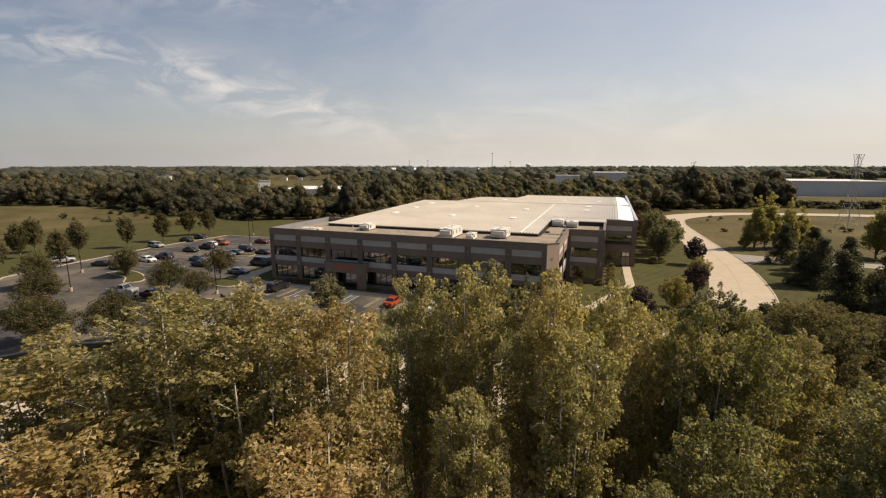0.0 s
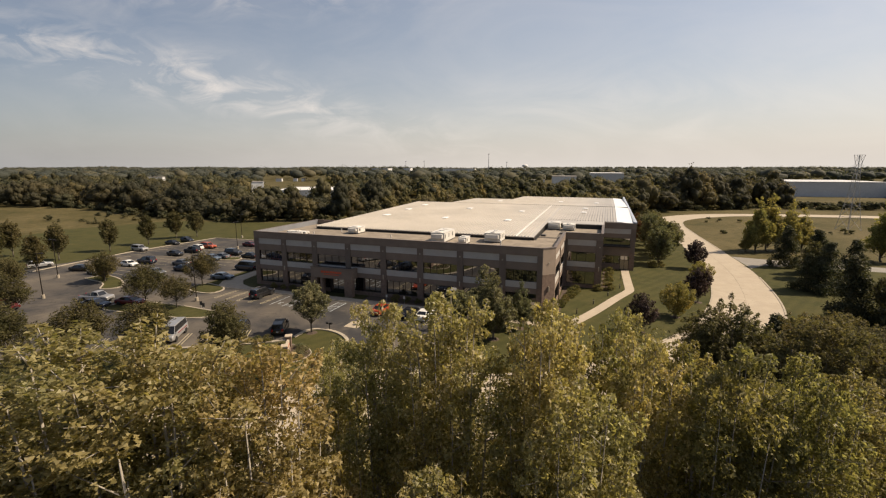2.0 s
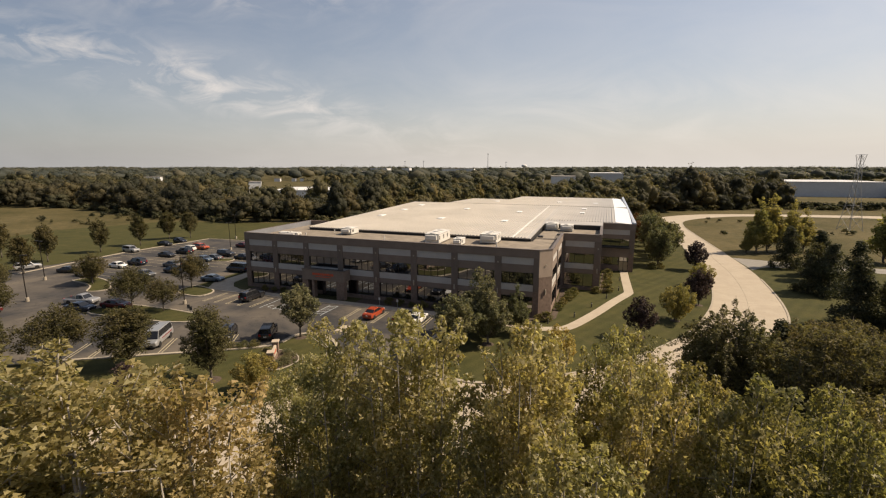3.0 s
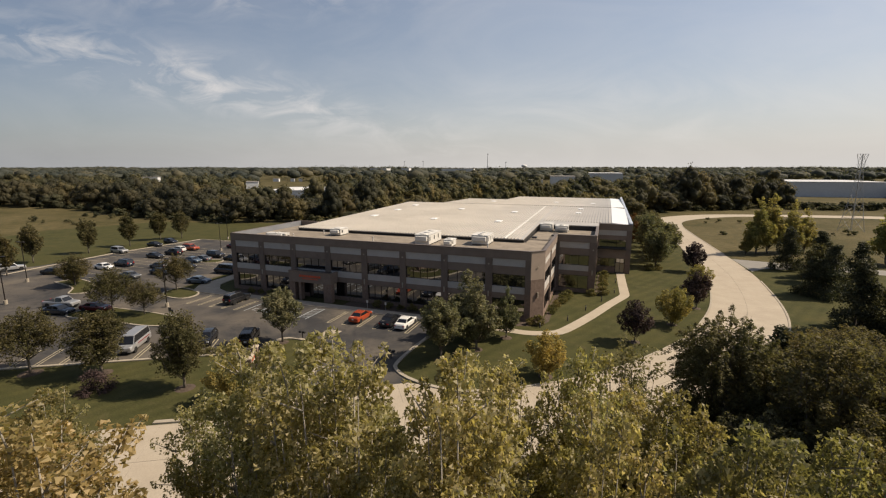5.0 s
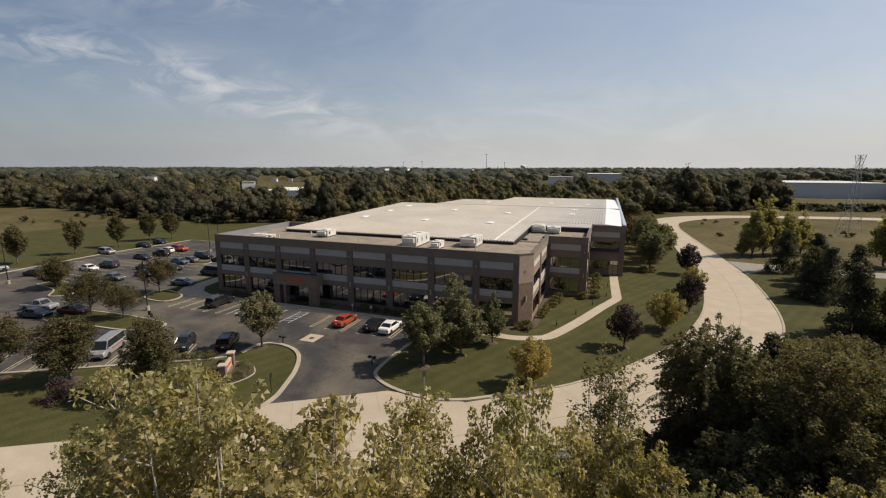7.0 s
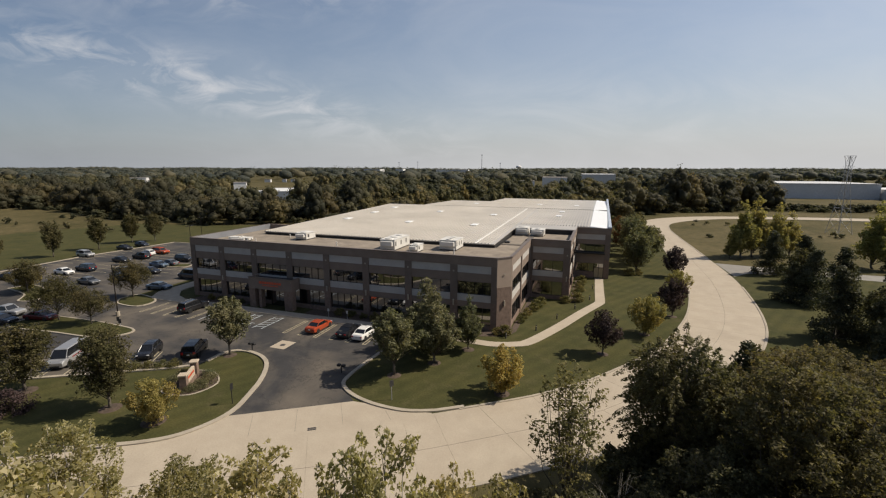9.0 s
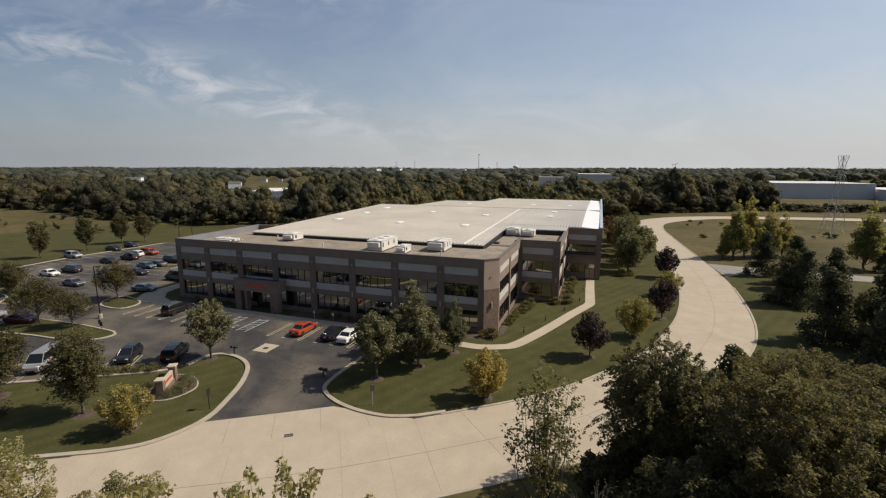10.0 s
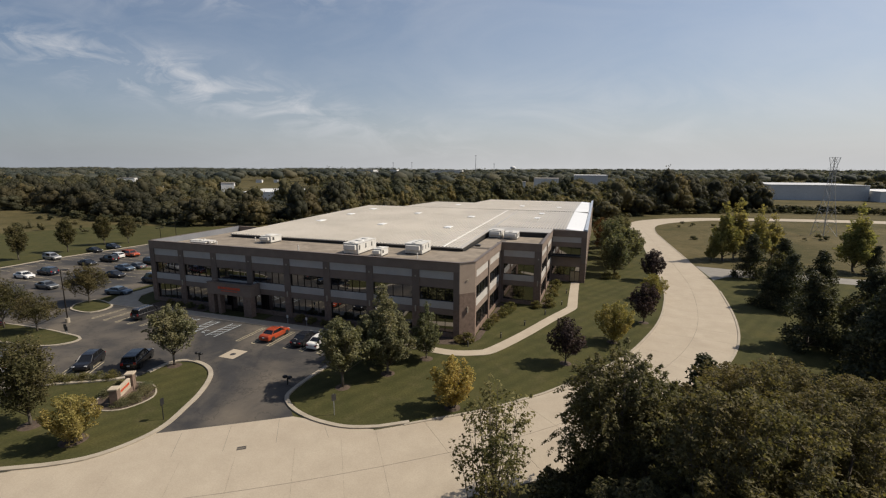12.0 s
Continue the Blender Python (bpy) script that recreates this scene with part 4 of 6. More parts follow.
def crown_points(rng, n, r, z0, z1, shape, lumps, spread, rise=0.0):
    """Clump centres inside a crown envelope, then leaves round them. Returns leaf centres, normals, clump centres."""
    zc, hz = (z0 + z1) / 2, (z1 - z0) / 2
    k = rng.normal(size=(lumps, 3))
    k /= np.linalg.norm(k, axis=1, keepdims=True)
    rad = 0.45 + 0.55 * rng.random(lumps) ** 0.6
    k *= rad[:, None]
    f = (k[:, 2] + 1) / 2
    if shape == "vase":
        width = 0.55 + 0.55 * f
    else:
        width = np.ones(lumps)
    lump = np.stack([k[:, 0] * r * width, k[:, 1] * r * width, zc + k[:, 2] * hz], axis=1)
    lump[:, :2] += rng.normal(scale=0.09 * r, size=(lumps, 2))
    size = spread * r * rng.uniform(0.7, 1.35, lumps)
    if shape in ("full", "conical"):
        f = rng.random(lumps) ** 0.9
        wide = np.sqrt(np.clip(1 - f ** 2.2, 0.02, 1)) if shape == "full" else np.clip(1 - f, 0.03, 1) ** 0.7
        ang, q = rng.uniform(0, 2 * math.pi, lumps), np.sqrt(rng.random(lumps)) * 0.88
        lump = np.stack([np.cos(ang) * q * wide * r, np.sin(ang) * q * wide * r, z0 + f * (z1 - z0) * 0.93], axis=1)
        size = spread * r * rng.uniform(0.7, 1.3, lumps) * (0.55 + 0.45 * wide)
    idx = rng.choice(lumps, n, p=size ** 1.5 / (size ** 1.5).sum())
    d = rng.normal(size=(n, 3))
    d /= np.linalg.norm(d, axis=1, keepdims=True)
    d *= (rng.random(n) ** 0.42)[:, None]
    d[:, 2] *= 0.85 + rise
    c = lump[idx] + d * size[idx][:, None]
    nrm = d * 1.1 + (lump[idx] - [0, 0, zc]) * (0.5 / r) + rng.normal(scale=1.3, size=(n, 3)) + [0.5, 0.2, 0.6]
    return c, nrm, lump


def make_tree(name, label, h, r, base, leaves, leaf, mat, shape="round", lumps=34, spread=0.34, seed=1, trunk=None, stems=1, limbs=14, bark=BARK, category="tree", group="", rise=0.0, aspect=0.7):
    rng = np.random.default_rng(seed)
    t = thing(name, pose(0, 0, 0), label, category, group)
    c, nrm, lump = crown_points(rng, leaves, r, base, h * 0.97, shape, lumps, spread, rise)
    c[:, 2] = np.maximum(c[:, 2], 0.15)
    size = leaf * rng.uniform(0.6, 1.3, leaves)
    trunk = trunk or h * 0.02
    bm = bmesh.new()
    for s in range(stems):
        lean = rng.normal(scale=0.04 * h if stems > 1 else 0.012 * h, size=2)
        top = h * 0.86
        ps = [(0 + 0.15 * s, 0, -0.1), (lean[0] * 0.3 + 0.15 * s, lean[1] * 0.3, base * 0.6), (lean[0] * 0.8, lean[1] * 0.8, base + (top - base) * 0.45), (lean[0] * 1.3, lean[1] * 1.3, top)]
        tube(bm, ps, [trunk * 1.35, trunk, trunk * 0.5, trunk * 0.08], 8)
    part("trunk", bm, bark, t, smooth=True)
    bm = bmesh.new()
    for k in range(min(limbs, lumps)):
        q = Vector(lump[k])
        zs = max(base * 0.7, q.z - (q.xy.length * 0.9 + 0.1 * h))
        zs = min(zs, h * 0.75)
        p0 = Vector((0, 0, zs))
        mid = p0.lerp(q, 0.5) + Vector((0, 0, -0.05 * (q - p0).length))
        tube(bm, [p0, mid, q], [trunk * 0.36, trunk * 0.2, trunk * 0.06], 5)
        for j in range(2):
            e = q + Vector(rng.normal(scale=spread * r * 0.6, size=3))
            tube(bm, [mid.lerp(q, 0.5), e], [trunk * 0.16, trunk * 0.04], 4)
    part("branchwork", bm, bark, t, smooth=True)
    me = leaf_mesh("crown", c, nrm, size, aspect, mat)
    ob = new("crown", me)
    ob.parent = t
    return t


def plant(proto, spots):
    """Copies of a prototype: (x, y, height factor, turn). The first spot takes the prototype itself."""
    for k, (x, y, s, turn) in enumerate(spots):
        m = Matrix.LocRotScale((x, y, 0), Euler((0, 0, radians(turn))), (s, s, s))
        if k == 0:
            proto.matrix_basis = m
        else:
            copy_thing(proto, m)


def shoot_tree(name, label, h, r, base, leaders, shoots, per, leaf, mat, form="spire", seed=1, length=1.2, girth=0.3, droop=0.0, aspect=0.75, trunk=0.2, stems=2, bark=BARK, scatter_n=0.6, low=0.25, category="tree", group=""):
    """A tree of upswept leaders, each set with leafy shoots; leaves sit round every shoot and face outwards and up."""
    rng = np.random.default_rng(seed)
    t = thing(name, pose(0, 0, 0), label, category, group)
    wood, twigs = bmesh.new(), bmesh.new()
    for s in range(stems):
        off = rng.normal(scale=0.12 * r, size=2) * (stems > 1)
        tube(wood, [(0.2 * s, 0, -0.1), (off[0] * 0.5, off[1] * 0.5, base * 0.6), (off[0], off[1], base + (h - base) * 0.35), (off[0] * 1.2, off[1] * 1.2, base + (h - base) * 0.7)], [trunk * 1.3, trunk, trunk * 0.6, trunk * 0.2], 8)
    cs, ns = [], []
    for k in range(leaders):
        q = 0.0 if k == 0 else math.sqrt((k + 0.3) / leaders) * rng.uniform(0.75, 1.0)
        a = k * 2.4 + rng.uniform(-0.5, 0.5)
        if form == "spire":
            z = h - (h - base) * 0.36 * q ** 1.7 * rng.uniform(0.3, 1.2) - (0.45 if k == 0 else rng.uniform(0, 0.5))
        elif form == "pyramid":
            z = base + (h - base) * (1 - 0.72 * q) * rng.uniform(0.85, 1.0)
        else:
            z = base + (h - base) * math.sqrt(max(0.05, 1 - 0.86 * q * q)) * rng.uniform(0.86, 1.0)
        tip = np.array([q * r * 0.82 * math.cos(a), q * r * 0.82 * math.sin(a), z - length * 0.55])
        root = np.array([0, 0, base * rng.uniform(0.6, 1.0) + (0.1 if form == "spire" else 0.3) * (z - base) * (1 - q)])
        knee = root * 0.45 + tip * 0.55 + np.array([tip[0] * 0.22, tip[1] * 0.22, -0.05 * h * q])
        tube(twigs, [tuple(root), tuple(knee), tuple(tip)], [trunk * 0.42, trunk * 0.24, trunk * 0.06], 5)
        for j in range(shoots):
            f = 1.0 if j == 0 else low + (1 - low) * rng.random() ** 0.8
            p = (1 - f) ** 2 * root + 2 * f * (1 - f) * knee + f * f * tip
            g = rng.uniform(0, 2 * math.pi)
            out = np.array([math.cos(g), math.sin(g), 0]) * (0.15 if j == 0 else rng.uniform(0.5, 1.0)) + np.array([p[0], p[1], 0]) / max(r, 0.1) * 0.7
            way = out + np.array([0, 0, 1.0 if j == 0 else rng.uniform(0.15, 0.9) - droop])
            way /= np.linalg.norm(way)
            ln = length * rng.uniform(0.65, 1.35) * (0.55 if j == 0 else 1.25 - 0.45 * f)
            if j % 3 == 0:
                tube(twigs, [tuple(p), tuple(p + way * ln)], [trunk * 0.12, trunk * 0.03], 4)
            u = rng.random(per) ** 0.8
            side = rng.normal(size=(per, 3))
            side -= (side @ way)[:, None] * way
            side /= np.maximum(np.linalg.norm(side, axis=1, keepdims=True), 1e-6)
            wide = girth * rng.uniform(0.75, 1.3) * np.sqrt(np.clip(1.12 - u, 0.05, 1)) * (0.45 + 0.55 * rng.random(per) ** 0.5)
            at = p + way * (u * ln)[:, None] + side * wide[:, None]
            at[:, 2] -= droop * (u * ln) ** 2 * 0.35
            cs.append(at)
            ns.append(side * 0.75 + np.array([0.25, 0.12, 0.65]) + way * 0.25 + rng.normal(scale=scatter_n, size=(per, 3)))
    c, nrm = np.concatenate(cs), np.concatenate(ns)
    c[:, 2] = np.maximum(c[:, 2], 0.15)
    part("trunk", wood, bark, t, smooth=True)
    part("branchwork", twigs, bark, t, smooth=True)
    ob = new("crown", leaf_mesh("crown", c, nrm, leaf * rng.uniform(0.6, 1.3, len(c)), aspect, mat))
    ob.parent = t
    return t


def stand(proto, height, radius, spots):
    """Trees after one pattern: rows of x, y, top, crown radius, turn."""
    for k, (x, y, top, r, turn) in enumerate(spots):
        m = Matrix.LocRotScale((x, y, 0), Euler((0, 0, radians(turn))), (r / radius, r / radius, top / height))
        if k == 0:
            proto.matrix_basis = m
        else:
            copy_thing(proto, m)


# tall trees that the flight passes over
GROVE = dict(h=20.0, r=2.4, base=7.5, leaders=15, shoots=26, per=78, length=1.1, girth=0.31, scatter_n=1.05, group="near grove", bark=BARK_PALE)
tall_a = shoot_tree("tree", "tall olive-green broadleaf tree in the near grove", leaf=0.125, mat=LEAF_OLIVE, seed=11, **GROVE)
tall_b = shoot_tree("tree", "tall golden broadleaf tree, leaves turning", leaf=0.122, mat=LEAF_GOLD, seed=12, **GROVE)
tall_c = shoot_tree("tree", "tall olive tree with upright leafy shoots", leaf=0.122, mat=LEAF_OLIVE, seed=13, **GROVE)
tall_d = shoot_tree("tree", "tall deep olive tree with upright leafy shoots", leaf=0.125, mat=LEAF_OLIVE_DEEP, seed=14, **GROVE)
stand(tall_a, 20, 2.4, [(7.8, -59.6, 20.5, 1.9, 0), (4.7, -59.2, 19.9, 2.8, 70), (9.8, -55.6, 18.8, 2.0, 140), (10.4, -58.4, 18.9, 2.1, 210), (5.8, -63.4, 16.8, 2.3, 30), (1.9, -58.5, 19.1, 2.5, 260)])
stand(tall_b, 20, 2.4, [(-2.1, -63.9, 20.3, 3.2, 40), (-5.4, -64.6, 19.6, 2.9, 170), (-9.6, -66.0, 18.0, 3.1, 20), (0.6, -63.0, 19.4, 1.9, 240), (1.6, -66.0, 16.6, 2.4, 300), (-5.6, -69.0, 16.4, 2.8, 120)])
stand(tall_c, 20, 2.4, [(8.0, -56.4, 19.0, 1.9, 10), (8.8, -61.4, 20.1, 2.5, 120), (11.0, -54.4, 18.8, 2.0, 240), (-0.8, -57.9, 18.0, 2.0, 60), (-3.0, -53.4, 16.3, 2.3, 330)])
stand(tall_d, 20, 2.4, [(12.8, -58.4, 19.6, 1.9, 300), (14.6, -57.8, 19.7, 2.2, 30), (12.4, -54.2, 18.4, 2.2, 80), (14.8, -54.3, 17.5, 2.2, 150), (17.5, -53.6, 17.8, 2.5, 220), (19.8, -57.0, 18.4, 2.7, 10), (13.0, -62.4, 18.0, 2.5, 260), (17.4, -61.2, 19.0, 2.8, 110), (11.0, -65.0, 17.0, 2.4, 170), (22.8, -59.5, 18.0, 2.7, 60),
                    (5.9, -53.8, 15.9, 2.3, 280), (2.9, -54.2, 16.4, 2.2, 190), (-1.0, -50.8, 13.4, 2.2, 100), (-11.8, -60.4, 15.6, 2.5, 200), (-6.9, -58.7, 17.2, 2.0, 10)])

# lower thicket on the far side of the road bend
feather = shoot_tree("tree", "feathery olive-green tree leaning over the road", 12.2, 4.4, 3.0, 26, 26, 52, 0.25, LEAF_THICKET, "dome", 23, 1.5, 0.22, 0.75, 0.34, 0.16, 2, scatter_n=0.5, low=0.3, group="roadside thicket")
stand(feather, 12.2, 4.4, [(19.8, -28.0, 13.4, 5.3, 0)])
thick_a = shoot_tree("tree", "dense olive-brown tree in the thicket", 11.0, 4.6, 0.8, 30, 26, 42, 0.18, LEAF_THICKET, "dome", 21, 0.95, 0.3, 0.1, 0.5, 0.15, 3, scatter_n=0.8, low=0.3, group="roadside thicket")
stand(thick_a, 11.0, 4.6, [(27.4, -25.4, 12.6, 5.6, 90), (25.2, -33.4, 12.6, 5.4, 30), (30.8, -29.6, 11.0, 5.0, 200), (31.0, -20.6, 9.6, 4.4, 140), (36.8, -19.0, 8.6, 4.6, 70), (37.6, -26.0, 8.8, 4.8, 10), (44.0, -20.5, 9.0, 5.0, 160), (44.5, -30.0, 9.4, 5.2, 250), (31.0, -38.0, 10.6, 5.0, 300)])
thick_b = shoot_tree("tree", "shaggy dark broadleaf tree in the thicket", 10.0, 4.0, 0.8, 24, 24, 36, 0.205, LEAF_DARK, "dome", 22, 1.1, 0.34, 0.35, 0.5, 0.15, 2, scatter_n=0.7, low=0.3, group="roadside thicket")
stand(thick_b, 10.0, 4.0, [(22.6, -31.6, 9.6, 4.2, 60), (20.6, -35.8, 9.2, 4.4, 150), (23.6, -24.4, 8.2, 3.6, 10), (17.4, -37.2, 6.4, 3.2, 250), (33.4, -24.6, 7.6, 3.6, 100), (37.0, -34.0, 9.0, 4.6, 300), (25.8, -40.0, 9.4, 4.6, 200)])
dead = make_tree("dead_shrub", "leafless pale grey dead shrub by the road", 6.5, 2.2, 0.8, 60, 0.12, LEAF_BROWN, "vase", 44, 0.3, 24, 0.05, 3, 44, bark=BARK_PALE, category="shrub")
plant(dead, [(15.6, -35.4, 1.0, 0), (17.4, -39.0, 0.7, 120)])
spare = shoot_tree("tree", "thin half-bare young tree by the road", 11.0, 2.4, 1.0, 20, 14, 13, 0.2, LEAF_OLIVE_DULL, "dome", 31, 1.0, 0.3, 0.0, 0.6, 0.1, 1, low=0.2, group="roadside thicket")
stand(spare, 11.0, 2.4, [(12.6, -34.0, 12.8, 3.0, 0)])
fir = shoot_tree("shrub", "low leafy undergrowth at the thicket edge", 3.4, 2.4, 0.2, 14, 14, 34, 0.2, LEAF_DARK, "dome", 33, 0.8, 0.34, 0.1, 0.6, 0.05, 3, category="shrub", group="thicket undergrowth")
stand(fir, 3.4, 2.4, [(13.8, -36.4, 4.2, 3.2, 0), (16.6, -31.6, 3.6, 2.8, 70), (19.4, -26.6, 3.4, 2.6, 140), (25.4, -21.2, 3.0, 2.2, 210), (11.2, -36.6, 3.0, 2.4, 300), (15.2, -40.0, 4.2, 3.2, 30), (17.6, -29.0, 3.8, 2.6, 10)])

# trees on the site
lot_tree = shoot_tree("tree", "neat round green tree on the lawn", 7.6, 2.8, 1.4, 22, 20, 24, 0.2, LEAF_GREY, "dome", 41, 0.8, 0.3, 0.0, 0.7, 0.1, 1, low=0.2, group="trees on the lawn")
stand(lot_tree, 7.6, 2.8, [(-30.2, -19.8, 8.0, 3.4, 0), (-7.9, -17.9, 7.8, 3.2, 70)])
locust = shoot_tree("tree", "spreading vase-shaped tree with thin foliage", 7.4, 4.2, 1.6, 24, 20, 22, 0.235, LEAF_BROWN, "dome", 53, 1.3, 0.38, 0.25, 0.5, 0.11, 1, low=0.3, group="trees on the lot edge")
plant(locust, [(-51.5, -37.4, 1.08, 100), (-57.6, -42.0, 1.0, 200), (-66.8, -5.4, 0.92, 40), (-65.5, -18.4, 0.95, 130), (-59.0, -17.8, 0.75, 250), (-63.6, -41.0, 0.85, 310),
               (-88.5, -10.0, 0.85, 60), (-96, -22.5, 0.95, 10), (-78.0, -31.5, 0.95, 90)])
bay_tree = shoot_tree("tree", "rounded olive-brown tree on the lawn by the bays", 9.4, 3.2, 1.1, 28, 24, 24, 0.215, LEAF_BROWN, "dome", 58, 1.1, 0.34, 0.3, 0.55, 0.13, 1, low=0.1, group="trees on the lot edge")
stand(bay_tree, 9.4, 3.2, [(-31.5, -34.0, 9.4, 3.3, 0), (-43.7, -34.6, 8.2, 3.7, 100)])
dark_tree = shoot_tree("tree", "bushy dark green tree near the office corner", 9.6, 3.3, 0.9, 26, 24, 26, 0.2, LEAF_GREY, "pyramid", 42, 0.8, 0.3, 0.0, 0.7, 0.12, 1, low=0.2, group="trees by the office")
stand(dark_tree, 9.6, 3.3, [(-4.7, -13.2, 10.2, 4.1, 0), (-7.0, -9.6, 9.6, 3.7, 200), (-1.9, -7.8, 7.4, 2.2, 90)])
row_tree = shoot_tree("tree", "upright olive-brown tree in a row on the grass", 9.3, 2.9, 1.3, 20, 20, 16, 0.3, LEAF_BROWN, "dome", 43, 0.9, 0.36, 0.0, 0.7, 0.12, 1, low=0.15, group="row along the lot")
plant(row_tree, [(-122.4, 43.2, 1.05, 0), (-126.4, 38.6, 1.0, 80), (-123.8, 26.6, 1.02, 160), (-123.6, 14.8, 1.0, 250), (-122.8, 1.4, 1.05, 310), (-140, 0.5, 1.05, 40), (-134, -6, 1.0, 100), (-112.6, -9, 0.95, 190), (-119, -18, 0.95, 20)])
yellow_tree = shoot_tree("tree", "small golden-yellow ornamental tree on the lawn", 4.4, 2.5, 0.15, 20, 18, 24, 0.15, LEAF_YELLOW, "dome", 44, 0.6, 0.24, 0.1, 0.7, 0.07, 2, low=0.0, group="yellow trees on the lawn")
plant(yellow_tree, [(4.8, -18.0, 1.3, 0)])
olive_tree = shoot_tree("tree", "small yellow-olive ornamental tree on the lawn", 4.4, 2.5, 0.15, 20, 18, 26, 0.15, LEAF_YELLOW_OLIVE, "dome", 57, 0.6, 0.26, 0.1, 0.7, 0.07, 2, low=0.0, group="yellow trees on the lawn")
plant(olive_tree, [(-24.6, -34.6, 1.16, 90), (20.8, 6.2, 1.25, 180), (28.4, 30.5, 1.05, 30), (-90.5, -9, 1.0, 10)])
purple_tree = shoot_tree("tree", "dark purple-leaved ornamental tree on the lawn", 5.6, 2.5, 0.6, 20, 18, 22, 0.2, LEAF_PURPLE, "dome", 45, 0.7, 0.3, 0.0, 0.7, 0.08, 1, low=0.15, group="purple trees on the lawn")
plant(purple_tree, [(14.9, -3.4, 1.1, 0), (25.5, 16.2, 1.08, 90), (29.6, 46.5, 1.15, 200)])
side_tree = shoot_tree("tree", "bushy green tree by the side wall", 9.0, 4.2, 0.5, 24, 22, 18, 0.3, LEAF_GREY, "dome", 46, 1.0, 0.42, 0.2, 0.7, 0.13, 2, low=0.2, group="trees by the side wall")
plant(side_tree, [(22.2, 49, 1.12, 0), (24.0, 58, 1.1, 60), (26.2, 64, 0.95, 120), (22.0, 70, 1.1, 190), (27, 78, 0.7, 250), (21, 86, 0.95, 300), (24, 100, 0.9, 10), (26.5, 112, 0.8, 100)])
rust_tree = make_tree("tree", "rust-tinged autumn tree behind the side wall", 9.2, 3.0, 0.8, 4500, 0.36, LEAF_RUST, "round", 30, 0.34, 47, 0.12, group="trees by the side wall")
plant(rust_tree, [(21.2, 78, 0.95, 0), (19.5, 95, 0.95, 90)])
poplar = shoot_tree("tree", "tall olive poplar on the rough field", 13, 3.3, 0.8, 22, 24, 18, 0.36, LEAF_POPLAR, "pyramid", 48, 1.3, 0.46, 0.0, 0.75, 0.15, 2, low=0.2, group="field trees")
plant(poplar, [(49.6, 76.0, 1.22, 0), (53.0, 78.5, 1.06, 90), (58.5, 80.5, 0.95, 200), (62.5, 83, 0.8, 300), (75.5, 71, 1.05, 30), (46.8, 74.5, 0.45, 140)])
pine = make_tree("pine_tree", "dense dark pine with drooping limbs", 10.5, 4.1, 0.2, 8000, 0.34, NEEDLE, "conical", 120, 0.26, 49, 0.16, group="pines by the road")
plant(pine, [(50.6, 56.5, 1.0, 0), (54.2, 50.0, 1.02, 60), (49.4, 31.5, 1.0, 220), (46.8, 32.6, 0.75, 140), (57.0, 40.0, 0.95, 10), (78.5, 69.0, 0.7, 250), (45.8, 13.2, 1.05, 40), (51.0, 11.0, 1.2, 80), (48.6, 2.5, 1.2, 190), (56.0, 6.5, 1.25, 120), (53.5, -5.5, 1.25, 300), (62, 3, 1.25, 30), (26.9, -17.4, 0.86, 20), (24.6, -19.6, 0.66, 110)])
verge_tree = shoot_tree("tree", "rounded dark green tree among the pines", 9.6, 4.2, 0.5, 24, 22, 18, 0.32, LEAF_DARK, "dome", 54, 1.1, 0.46, 0.1, 0.7, 0.15, 2, low=0.2, group="dark trees by the road")
plant(verge_tree, [(52.0, 44.0, 0.9, 0), (52.5, 17.5, 0.85, 200), (60, 12.5, 1.1, 260), (60, -4, 1.2, 40), (57, -12, 1.25, 90), (68, 8, 1.2, 150), (66, -10, 1.25, 10), (50, -10.5, 1.15, 230), (72, -2, 1.25, 100)])

shrub = make_tree("shrub", "rounded green shrub in a planting bed", 1.3, 0.9, 0.05, 1300, 0.15, LEAF_OLIVE_DULL, "full", 20, 0.4, 51, 0.04, 1, 8, category="shrub", group="shrubs by the walls")
plant(shrub, [(4.2, 13.6, 1.2, 0), (4.6, 15.4, 1.0, 40), (4.0, 11.8, 0.9, 80), (3.2, 9.2, 0.8, 120), (3.0, 7.0, 0.7, 10), (2.9, 5.2, 0.7, 60), (1.6, -0.9, 1.0, 20), (0.4, -1.2, 0.7, 90),
              (10.6, 19.6, 1.1, 0), (10.3, 23.5, 0.9, 70), (10.6, 27, 1.0, 140), (10.4, 30.5, 0.9, 200), (10.6, 33.6, 1.1, 30), (8.6, 18.2, 0.9, 0), (20.5, 44.5, 1.1, 0), (22.4, 45.6, 0.9, 90)]
      + [(-8.0 - 2.2 * k, -1.35, 0.62 + 0.12 * (k % 3), 37 * k) for k in range(9)] + [(-45.5 - 2.3 * k, -1.4, 0.6 + 0.1 * (k % 2), 51 * k) for k in range(4)])
hedge = make_tree("hedge", "clipped olive hedge by the parking bays", 1.4, 1.2, 0.05, 1500, 0.14, LEAF_OLIVE_DULL, "full", 26, 0.36, 52, 0.04, 1, 8, category="hedge", group="hedge by the bays")
plant(hedge, [(-38.9 + 1.25 * k, -27.5 + 0.68 * k, 0.85, 60 * k) for k in range(5)])

